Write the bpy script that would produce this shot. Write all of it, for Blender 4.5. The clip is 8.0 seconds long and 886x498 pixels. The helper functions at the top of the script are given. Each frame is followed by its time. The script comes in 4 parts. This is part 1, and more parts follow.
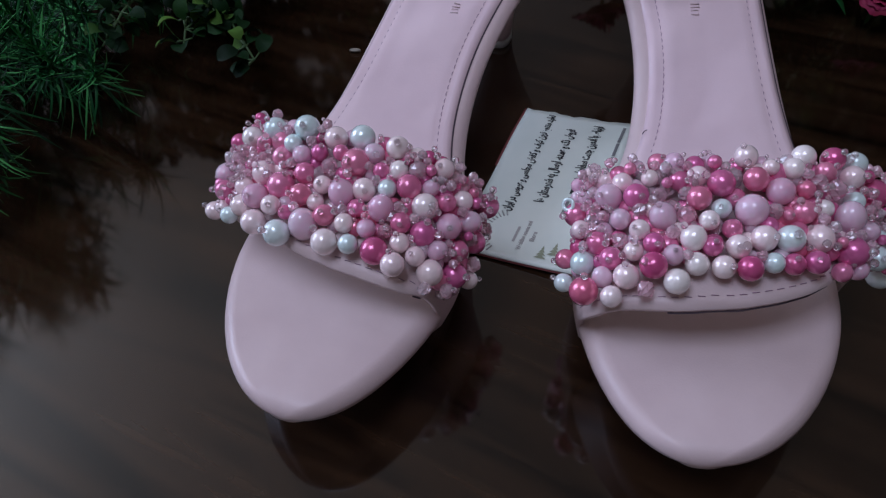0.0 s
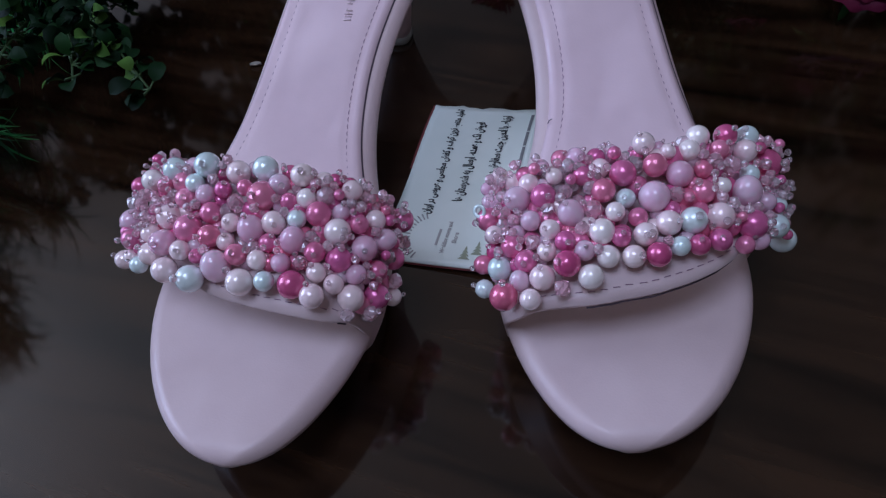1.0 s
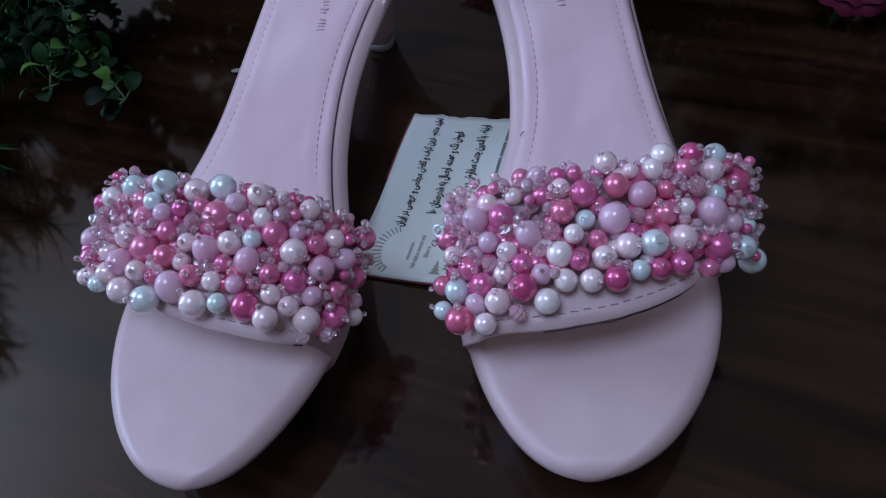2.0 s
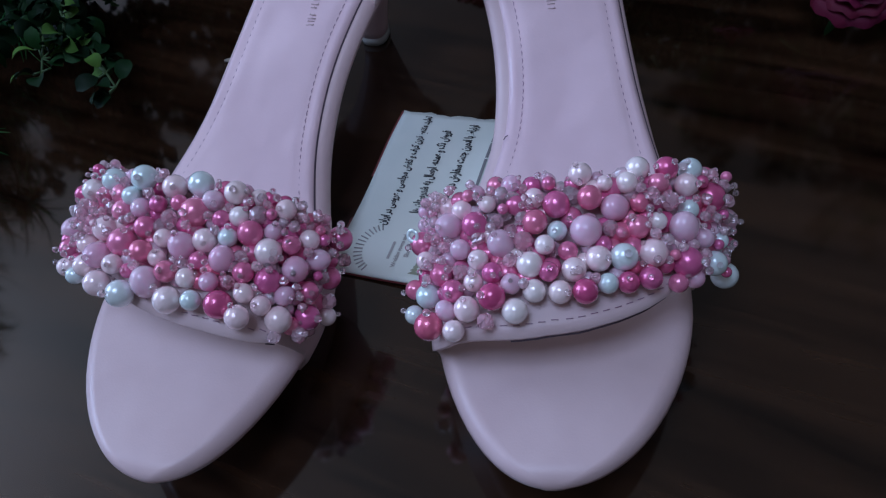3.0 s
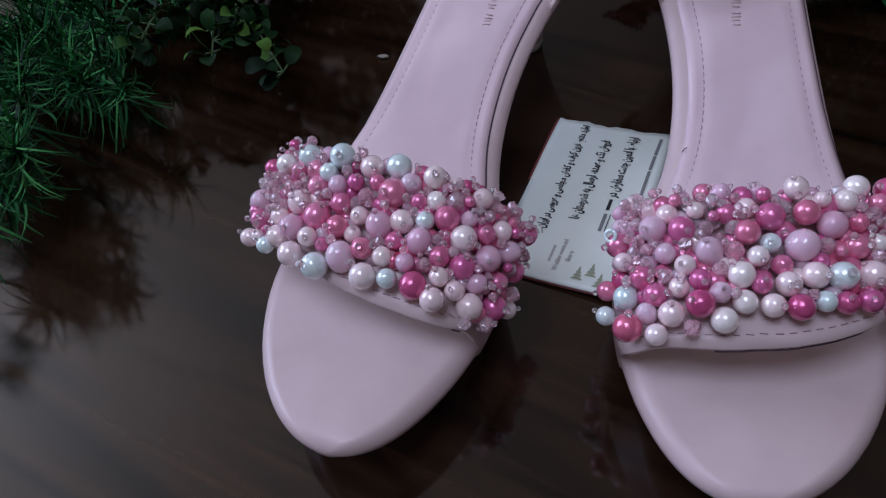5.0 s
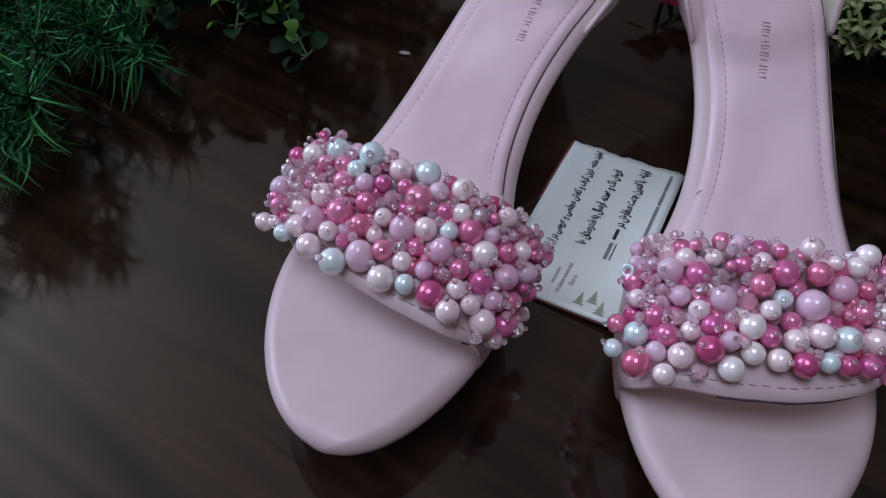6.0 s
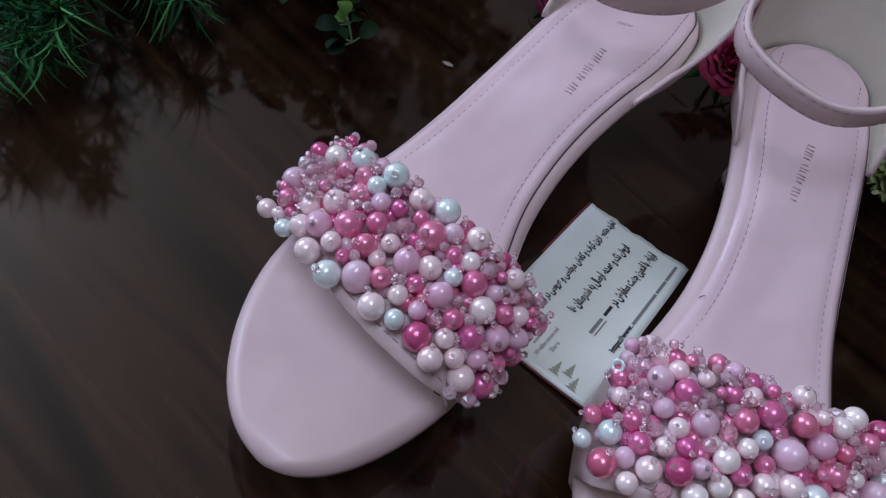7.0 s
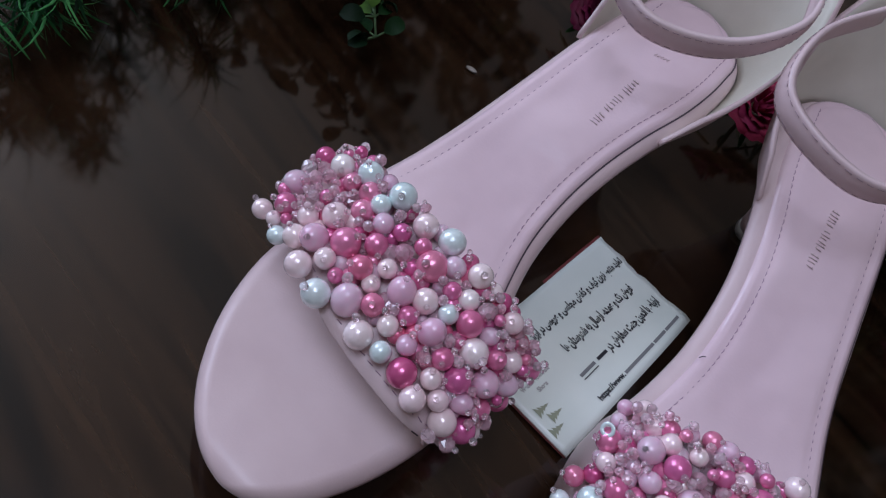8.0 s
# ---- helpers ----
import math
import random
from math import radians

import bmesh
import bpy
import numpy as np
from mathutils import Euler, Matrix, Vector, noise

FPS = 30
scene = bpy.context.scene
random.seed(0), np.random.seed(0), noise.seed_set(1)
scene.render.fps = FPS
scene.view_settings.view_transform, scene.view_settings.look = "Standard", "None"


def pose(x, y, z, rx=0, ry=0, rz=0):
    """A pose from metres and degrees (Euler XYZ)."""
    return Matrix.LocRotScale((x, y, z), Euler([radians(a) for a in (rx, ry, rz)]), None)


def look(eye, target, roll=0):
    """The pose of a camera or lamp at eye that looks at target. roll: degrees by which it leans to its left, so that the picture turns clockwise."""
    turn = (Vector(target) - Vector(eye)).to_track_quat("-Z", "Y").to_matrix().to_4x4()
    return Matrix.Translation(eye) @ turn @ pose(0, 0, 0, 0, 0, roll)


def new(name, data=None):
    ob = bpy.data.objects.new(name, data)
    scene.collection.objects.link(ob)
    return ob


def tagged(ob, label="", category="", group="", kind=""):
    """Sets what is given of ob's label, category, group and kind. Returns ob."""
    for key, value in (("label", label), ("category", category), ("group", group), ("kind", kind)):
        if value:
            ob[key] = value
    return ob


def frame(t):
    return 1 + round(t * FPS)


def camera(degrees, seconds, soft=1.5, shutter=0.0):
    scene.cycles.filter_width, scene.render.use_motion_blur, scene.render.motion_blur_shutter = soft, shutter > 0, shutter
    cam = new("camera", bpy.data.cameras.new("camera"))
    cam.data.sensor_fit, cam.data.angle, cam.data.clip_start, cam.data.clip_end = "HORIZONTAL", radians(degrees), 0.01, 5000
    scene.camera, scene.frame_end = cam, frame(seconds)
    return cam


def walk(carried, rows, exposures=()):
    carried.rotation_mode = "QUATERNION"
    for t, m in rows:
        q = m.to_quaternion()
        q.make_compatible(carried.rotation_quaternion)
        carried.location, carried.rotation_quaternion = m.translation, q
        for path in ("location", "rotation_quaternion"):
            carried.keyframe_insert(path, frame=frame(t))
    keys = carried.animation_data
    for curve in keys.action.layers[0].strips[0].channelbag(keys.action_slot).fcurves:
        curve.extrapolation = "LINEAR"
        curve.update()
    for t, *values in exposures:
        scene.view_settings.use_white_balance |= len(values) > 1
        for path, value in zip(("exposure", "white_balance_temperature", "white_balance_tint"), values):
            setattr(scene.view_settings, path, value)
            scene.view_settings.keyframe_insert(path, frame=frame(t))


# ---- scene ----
cam = camera(64.5, 8.0, soft=1.25)
PATH = [
    (0, (0.022, 0.033, 0.206), (0.018, 1.358, -1.292), -6.6),
    (0.5, (0.024, 0.036, 0.212), (0.133, 1.331, -1.308), -7.3),
    (1, (0.033, 0.041, 0.213), (0.165, 1.291, -1.343), -9.6),
    (1.5, (0.043, 0.044, 0.213), (0.149, 1.293, -1.345), -11.0),
    (2, (0.052, 0.046, 0.213), (0.133, 1.29, -1.351), -11.3),
    (3.3, (0.063, 0.048, 0.217), (0.101, 1.262, -1.372), -8.7),
    (3.5, (0.061, 0.047, 0.216), (0.123, 1.288, -1.352), -6.0),
    (4, (0.049, 0.048, 0.217), (0.095, 1.292, -1.349), -6.6),
    (4.5, (0.034, 0.048, 0.215), (0.011, 1.315, -1.332), -8.2),
    (4.7, (0.026, 0.048, 0.215), (-0.037, 1.323, -1.324), -9.4),
    (5.8, (0.006, 0.049, 0.218), (0.014, 1.327, -1.321), -3.1),
    (6, (0.001, 0.052, 0.22), (0.04, 1.313, -1.332), 2.1),
    (6.5, (-0.005, 0.06, 0.223), (0.109, 1.307, -1.337), 14.2),
    (7, (-0.011, 0.068, 0.222), (0.115, 1.316, -1.336), 21.1),
    (7.5, (-0.016, 0.077, 0.221), (0.124, 1.306, -1.35), 26.2),
    (8, (-0.017, 0.086, 0.22), (0.143, 1.298, -1.364), 30.3),
]

walk(cam, [(t, look(eye, target, roll)) for t, eye, target, roll in PATH],
     exposures=[(0, -0.05, 5550, 20), (0.5, -0.07, 5250, 20), (1, -0.08, 5180, 21), (2, -0.12, 5050, 20), (3.5, -0.12, 4950, 19), (4.7, -0.04, 5430, 22), (6, 0.07, 5640, 20), (8, 0.05, 5680, 20)])

# ---- world and light ----
scene.view_settings.exposure = 0.0
world = bpy.data.worlds.new("world")
scene.world = world
world.use_nodes = True
sky = world.node_tree.nodes.new("ShaderNodeTexSky")
sky.sky_type, sky.sun_disc = "NISHITA", False
sky.sun_elevation, sky.sun_rotation = radians(40), radians(200)
world.node_tree.links.new(sky.outputs["Color"], world.node_tree.nodes["Background"].inputs["Color"])
world.node_tree.nodes["Background"].inputs["Strength"].default_value = 0.12


def window_light(name, place, target, sx, sy, watts, colour):
    lamp = bpy.data.lights.new(name, "AREA")
    lamp.shape, lamp.size, lamp.size_y, lamp.energy, lamp.color = "RECTANGLE", sx, sy, watts, colour
    ob = new(name, lamp)
    ob.matrix_world = look(place, target)
    return ob


window_light("window_light", (-1.93, 1.25, 1.05), (0, 1.15, 1.15), 1.5, 1.35, 36, (0.80, 0.90, 1.0))
window_light("ceiling_lamp_light", (-0.35, -0.15, 1.80), (-0.35, -0.15, 0), 0.75, 0.75, 11.5, (0.84, 0.92, 1.0))


# ---- materials ----
def material(name, colour, rough=0.5, metal=0.0, **more):
    m = bpy.data.materials.new(name)
    m.use_nodes = True
    p = m.node_tree.nodes["Principled BSDF"]
    p.inputs["Base Color"].default_value = (*colour, 1)
    p.inputs["Roughness"].default_value = rough
    p.inputs["Metallic"].default_value = metal
    for key, value in more.items():
        p.inputs[key.replace("_", " ")].default_value = value
    return m


def vary(m, dark, light, scale, detail=4.0, bump=0.0, bump_scale=None, stretch=(1, 1, 1), rough=None, contrast=(0.3, 0.7), wave=0.0):
    """Two-scale noise between two colours, with fine relief."""
    t = m.node_tree
    p = t.nodes["Principled BSDF"]
    tc = t.nodes.new("ShaderNodeTexCoord")
    mp = t.nodes.new("ShaderNodeMapping")
    mp.inputs["Scale"].default_value = stretch
    t.links.new(tc.outputs["Object"], mp.inputs["Vector"])
    n = t.nodes.new("ShaderNodeTexNoise")
    n.inputs["Scale"].default_value, n.inputs["Detail"].default_value = scale, detail
    t.links.new(mp.outputs["Vector"], n.inputs["Vector"])
    r = t.nodes.new("ShaderNodeValToRGB")
    r.color_ramp.elements[0].position, r.color_ramp.elements[1].position = contrast
    r.color_ramp.elements[0].color, r.color_ramp.elements[1].color = (*dark, 1), (*light, 1)
    t.links.new(n.outputs["Fac"], r.inputs["Fac"])
    t.links.new(r.outputs["Color"], p.inputs["Base Color"])
    if rough:
        mr = t.nodes.new("ShaderNodeMapRange")
        mr.inputs["To Min"].default_value, mr.inputs["To Max"].default_value = rough
        t.links.new(n.outputs["Fac"], mr.inputs["Value"])
        t.links.new(mr.outputs["Result"], p.inputs["Roughness"])
    if bump:
        n2 = t.nodes.new("ShaderNodeTexNoise")
        n2.inputs["Scale"].default_value, n2.inputs["Detail"].default_value = bump_scale or scale * 6, 3
        t.links.new(tc.outputs["Object"], n2.inputs["Vector"])
        b = t.nodes.new("ShaderNodeBump")
        b.inputs["Strength"].default_value, b.inputs["Distance"].default_value = bump, 0.0004
        t.links.new(n2.outputs["Fac"], b.inputs["Height"])
        t.links.new(b.outputs["Normal"], p.inputs["Normal"])
        if wave:
            n3 = t.nodes.new("ShaderNodeTexNoise")
            n3.inputs["Scale"].default_value, n3.inputs["Detail"].default_value = 45, 1
            t.links.new(tc.outputs["Object"], n3.inputs["Vector"])
            b2 = t.nodes.new("ShaderNodeBump")
            b2.inputs["Strength"].default_value, b2.inputs["Distance"].default_value = 1.0, wave
            t.links.new(n3.outputs["Fac"], b2.inputs["Height"])
            t.links.new(b2.outputs["Normal"], b.inputs["Normal"])
    return m


def by_object(m, colours):
    """A colour picked for each object out of a few."""
    t = m.node_tree
    info = t.nodes.new("ShaderNodeObjectInfo")
    r = t.nodes.new("ShaderNodeValToRGB")
    e = r.color_ramp.elements
    while len(e) < len(colours):
        e.new(0.5)
    for i, c in enumerate(colours):
        e[i].position, e[i].color = i / (len(colours) - 1), (*c, 1)
    t.links.new(info.outputs["Random"], r.inputs["Fac"])
    t.links.new(r.outputs["Color"], t.nodes["Principled BSDF"].inputs["Base Color"])
    return m


def by_island(m, colours):
    """A colour picked for each separate leaf or petal."""
    t = m.node_tree
    info = t.nodes.new("ShaderNodeNewGeometry")
    r = t.nodes.new("ShaderNodeValToRGB")
    e = r.color_ramp.elements
    while len(e) < len(colours):
        e.new(0.5)
    for i, c in enumerate(colours):
        e[i].position, e[i].color = i / (len(colours) - 1), (*c, 1)
    t.links.new(info.outputs["Random Per Island"], r.inputs["Fac"])
    t.links.new(r.outputs["Color"], t.nodes["Principled BSDF"].inputs["Base Color"])
    return m


def pearly(m):
    """The fine wrinkles of a pearl's lacquer."""
    t = m.node_tree
    tc, n, b = t.nodes.new("ShaderNodeTexCoord"), t.nodes.new("ShaderNodeTexNoise"), t.nodes.new("ShaderNodeBump")
    n.inputs["Scale"].default_value, n.inputs["Detail"].default_value = 2.6, 3
    b.inputs["Strength"].default_value, b.inputs["Distance"].default_value = 0.4, 0.0004
    t.links.new(tc.outputs["Object"], n.inputs["Vector"])
    t.links.new(n.outputs["Fac"], b.inputs["Height"])
    t.links.new(b.outputs["Normal"], t.nodes["Principled BSDF"].inputs["Normal"])
    return m


PINK = vary(material("pink_leather", (0.62, 0.47, 0.48), 0.42, Specular_IOR_Level=0.45), (0.63, 0.475, 0.480), (0.71, 0.550, 0.550), 35, bump=0.12, bump_scale=1500, rough=(0.30, 0.46), wave=0.0009)
# the insole's lighter patches also put some of its sheen into the colour
INSOLE = vary(material("insole_leather", (0.64, 0.42, 0.49), 0.3, Specular_IOR_Level=0.5), (0.74, 0.550, 0.595), (0.84, 0.64, 0.68), 22, bump=0.1, bump_scale=900, rough=(0.17, 0.26), wave=0.0022)
LINING = vary(material("cream_lining", (0.72, 0.70, 0.60), 0.5), (0.66, 0.63, 0.53), (0.76, 0.73, 0.63), 40, bump=0.15, bump_scale=1200)
DARK_LINE = material("dark_line", (0.09, 0.06, 0.08), 0.7)
PALE_THREAD = material("pink_thread", (0.40, 0.285, 0.315), 0.7)
THREAD = material("mauve_thread", (0.36, 0.21, 0.29), 0.7)
STAMP = vary(material("faded_gold_stamp", (0.42, 0.32, 0.26), 0.45, 0.2), (0.66, 0.49, 0.51), (0.50, 0.38, 0.35), 600, contrast=(0.4, 0.65))
TIP = material("heel_tip_rubber", (0.55, 0.56, 0.54), 0.5)
CREAM = pearly(by_object(material("cream_pearl", (0.9, 0.8, 0.78), 0.22, 0.12, Coat_Weight=1.0, Coat_Roughness=0.04), [(0.99, 0.82, 0.80), (0.98, 0.74, 0.77), (1.0, 0.90, 0.87)]))
PALE = pearly(by_object(material("pale_blue_pearl", (0.70, 0.80, 0.82), 0.22, 0.15, Coat_Weight=1.0, Coat_Roughness=0.04), [(0.74, 0.88, 0.87), (0.84, 0.92, 0.91)]))
ROSE = pearly(by_object(material("rose_pearl", (0.7, 0.18, 0.33), 0.25, 0.35, Coat_Weight=1.0, Coat_Roughness=0.05), [(0.64, 0.085, 0.26), (0.79, 0.22, 0.40), (0.72, 0.145, 0.38), (0.87, 0.31, 0.48), (0.75, 0.155, 0.28)]))
QUARTZ = by_object(material("milky_pink_stone", (0.9, 0.60, 0.72), 0.2, Transmission_Weight=0.18, Subsurface_Weight=0.7, Subsurface_Scale=0.005, Coat_Weight=0.8, Coat_Roughness=0.04), [(1.0, 0.53, 0.69), (1.0, 0.66, 0.78)])
QUARTZ.node_tree.nodes["Principled BSDF"].inputs["Subsurface Radius"].default_value = (1.0, 0.7, 0.85)
CRYSTAL = by_object(material("clear_crystal", (0.98, 0.9, 0.92), 0.03, Transmission_Weight=0.66, IOR=1.5, Coat_Weight=1.0, Coat_Roughness=0.02), [(1.0, 0.84, 0.89), (1.0, 0.60, 0.72), (1.0, 0.90, 0.93)])
SEED = material("glass_seed_bead", (1.0, 0.90, 0.93), 0.03, Transmission_Weight=0.85, IOR=1.45)
PAPER = vary(material("card_paper", (0.72, 0.77, 0.74), 0.35), (0.73, 0.78, 0.71), (0.81, 0.84, 0.77), 30, bump=0.05)
CARD_EDGE = material("card_red_back", (0.16, 0.03, 0.03), 0.4)
INK = material("black_ink", (0.02, 0.02, 0.025), 0.5)
THIN_INK = material("thin_black_ink", (0.2, 0.2, 0.2), 0.5)
GREY_INK = material("grey_ink", (0.42, 0.40, 0.38), 0.5)
TREE_INK = material("olive_ink", (0.30, 0.32, 0.22), 0.5)
# near-black to bright tones put shade among the leaves and lit tips into colour
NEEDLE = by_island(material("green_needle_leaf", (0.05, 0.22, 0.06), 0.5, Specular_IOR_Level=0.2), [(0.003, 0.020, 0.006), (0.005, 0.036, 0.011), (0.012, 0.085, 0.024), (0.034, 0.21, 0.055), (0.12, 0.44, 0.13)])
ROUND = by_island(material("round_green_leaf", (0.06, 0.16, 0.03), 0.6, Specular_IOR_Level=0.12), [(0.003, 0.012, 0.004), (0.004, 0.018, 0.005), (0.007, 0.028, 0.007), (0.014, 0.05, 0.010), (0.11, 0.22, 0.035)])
STEM = material("green_stem", (0.05, 0.10, 0.03), 0.6)
MAGENTA = by_island(material("magenta_petal", (0.45, 0.03, 0.14), 0.6, Specular_IOR_Level=0.2), [(0.065, 0.004, 0.020), (0.12, 0.008, 0.039), (0.09, 0.006, 0.022)])
CRIMSON = by_island(material("crimson_petal", (0.4, 0.03, 0.06), 0.6, Specular_IOR_Level=0.25), [(0.20, 0.010, 0.035), (0.38, 0.030, 0.09), (0.24, 0.018, 0.07)])
LIME = by_island(material("pale_lime_petal", (0.5, 0.55, 0.32), 0.55), [(0.12, 0.18, 0.05), (0.26, 0.32, 0.11), (0.42, 0.44, 0.22)])
PLASTER = vary(material("white_plaster", (0.78, 0.76, 0.72), 0.8), (0.72, 0.67, 0.58), (0.78, 0.73, 0.65), 3, bump=0.2, bump_scale=60)
CEILING = vary(material("cream_ceiling_paint", (0.7, 0.62, 0.5), 0.8), (0.70, 0.61, 0.48), (0.76, 0.67, 0.54), 3, bump=0.2, bump_scale=60)
BEIGE = vary(material("beige_plaster", (0.42, 0.36, 0.30), 0.8), (0.39, 0.33, 0.27), (0.45, 0.39, 0.33), 3, bump=0.2, bump_scale=60)
FLOORING = vary(material("brown_floor", (0.2, 0.13, 0.08), 0.4), (0.16, 0.10, 0.06), (0.24, 0.16, 0.1), 4, stretch=(1, 8, 1))
FRAME = material("white_window_frame", (0.8, 0.8, 0.8), 0.4)
PETAL = material("dry_petal", (0.34, 0.30, 0.25), 0.6)

WOOD = material("dark_lacquered_wood", (0.03, 0.016, 0.011), 0.14, Specular_IOR_Level=0.61)
_t = WOOD.node_tree
_p = _t.nodes["Principled BSDF"]
_tc = _t.nodes.new("ShaderNodeTexCoord")
_mp = _t.nodes.new("ShaderNodeMapping")
_mp.inputs["Rotation"].default_value = (0, 0, radians(34))
_ms = _t.nodes.new("ShaderNodeMapping")
_ms.inputs["Scale"].default_value = (1.6, 17, 1)
_t.links.new(_tc.outputs["Object"], _mp.inputs["Vector"])
_t.links.new(_mp.outputs["Vector"], _ms.inputs["Vector"])
_n = _t.nodes.new("ShaderNodeTexNoise")
_n.inputs["Scale"].default_value, _n.inputs["Detail"].default_value, _n.inputs["Distortion"].default_value = 3.5, 7, 1.2
_t.links.new(_ms.outputs["Vector"], _n.inputs["Vector"])
_r = _t.nodes.new("ShaderNodeValToRGB")
_r.color_ramp.elements[0].position, _r.color_ramp.elements[1].position = 0.32, 0.72
_r.color_ramp.elements[0].color, _r.color_ramp.elements[1].color = (0.0040, 0.0016, 0.0009, 1), (0.040, 0.0192, 0.0092, 1)
_t.links.new(_n.outputs["Fac"], _r.inputs["Fac"])
_t.links.new(_r.outputs["Color"], _p.inputs["Base Color"])
_s = _t.nodes.new("ShaderNodeTexNoise")
_s.inputs["Scale"].default_value, _s.inputs["Detail"].default_value = 14, 5
_t.links.new(_tc.outputs["Object"], _s.inputs["Vector"])
_m = _t.nodes.new("ShaderNodeMapRange")
_m.inputs["To Min"].default_value, _m.inputs["To Max"].default_value = 0.06, 0.13
_t.links.new(_s.outputs["Fac"], _m.inputs["Value"])
_t.links.new(_m.outputs["Result"], _p.inputs["Roughness"])


# ---- mesh helpers ----
def part(name, bm, mat, parent=None, label="", smooth=True, at=None):
    """Link a bmesh as one mesh object, under a thing or a part."""
    me = bpy.data.meshes.new(name)
    bmesh.ops.recalc_face_normals(bm, faces=bm.faces[:])
    for f in bm.faces:
        f.smooth = smooth
    bm.to_mesh(me)
    bm.free()
    for m in mat if isinstance(mat, (list, tuple)) else [mat]:
        me.materials.append(m)
    ob = new(name, me)
    if parent:
        ob.parent = parent
    if at is not None:
        ob.matrix_basis = at
    return tagged(ob, label) if label else ob


def thing(name, label, category, at=None, group="", kind=""):
    ob = new(name)
    ob.empty_display_size = 0.02
    if at is not None:
        ob.matrix_world = at
    return tagged(ob, label, category, group, kind)


def loft(bm, rings, caps=True, loop=True, mat=0):
    """Skin rings of points of equal count."""
    vs = [[bm.verts.new(p) for p in r] for r in rings]
    n = len(vs[0])
    for a, b in zip(vs, vs[1:]):
        for i in range(n if loop else n - 1):
            j = (i + 1) % n
            f = bm.faces.new((a[i], a[j], b[j], b[i]))
            f.material_index = mat
    if caps and loop:
        for r in (vs[0], vs[-1]):
            f = bm.faces.new(r)
            f.material_index = mat
    return vs


def shell(bm, grid, inner):
    """A sheet with thickness: two grids of points, joined round the rim."""
    a = [[bm.verts.new(p) for p in r] for r in grid]
    b = [[bm.verts.new(p) for p in r] for r in inner]
    n, m = len(a), len(a[0])
    for i in range(n - 1):
        for j in range(m - 1):
            bm.faces.new((a[i][j], a[i + 1][j], a[i + 1][j + 1], a[i][j + 1]))
            bm.faces.new((b[i][j], b[i][j + 1], b[i + 1][j + 1], b[i + 1][j])).material_index = 1
    rim = [(i, 0) for i in range(n)] + [(n - 1, j) for j in range(1, m)] + [(i, m - 1) for i in range(n - 2, -1, -1)] + [(0, j) for j in range(m - 2, 0, -1)]
    for (i, j), (k, l) in zip(rim, rim[1:] + rim[:1]):
        bm.faces.new((a[i][j], a[k][l], b[k][l], b[i][j]))


def box(bm, x0, x1, y0, y1, z0, z1):
    v = [bm.verts.new((x, y, z)) for x in (x0, x1) for y in (y0, y1) for z in (z0, z1)]
    for f in ((0, 1, 3, 2), (4, 6, 7, 5), (0, 4, 5, 1), (2, 3, 7, 6), (0, 2, 6, 4), (1, 5, 7, 3)):
        bm.faces.new([v[i] for i in f])


def tube(bm, pts, radius, sides=6, taper=1.0, mat=0):
    """A round rod along points; the radius shrinks to taper at the end."""
    rings = []
    pts = [Vector(p) for p in pts]
    for i, p in enumerate(pts):
        d = (pts[min(i + 1, len(pts) - 1)] - pts[max(i - 1, 0)]).normalized()
        q = d.to_track_quat("Z", "Y")
        r = radius * (1 + (taper - 1) * i / (len(pts) - 1))
        rings.append([p + q @ Vector((r * math.cos(k * math.tau / sides), r * math.sin(k * math.tau / sides), 0)) for k in range(sides)])
    loft(bm, rings, mat=mat)


def lerp(x, xs, ys):
    return float(np.interp(x, xs, ys))


def smooth_curve(xs, ys):
    """A smooth interpolant through a few stations."""
    xs, ys = list(xs), list(ys)

    def at(x):
        x = min(max(x, xs[0]), xs[-1])
        i = min(max(int(np.searchsorted(xs, x)) - 1, 0), len(xs) - 2)

        def slope(k):
            if k <= 0 or k >= len(xs) - 1:
                k0, k1 = max(k - 1, 0), min(k + 1, len(xs) - 1)
                return (ys[k1] - ys[k0]) / (xs[k1] - xs[k0])
            return (ys[k + 1] - ys[k - 1]) / (xs[k + 1] - xs[k - 1])
        h = xs[i + 1] - xs[i]
        s = (x - xs[i]) / h
        return ((2 * s**3 - 3 * s**2 + 1) * ys[i] + (s**3 - 2 * s**2 + s) * h * slope(i) + (-2 * s**3 + 3 * s**2) * ys[i + 1] + (s**3 - s**2) * h * slope(i + 1))
    return at


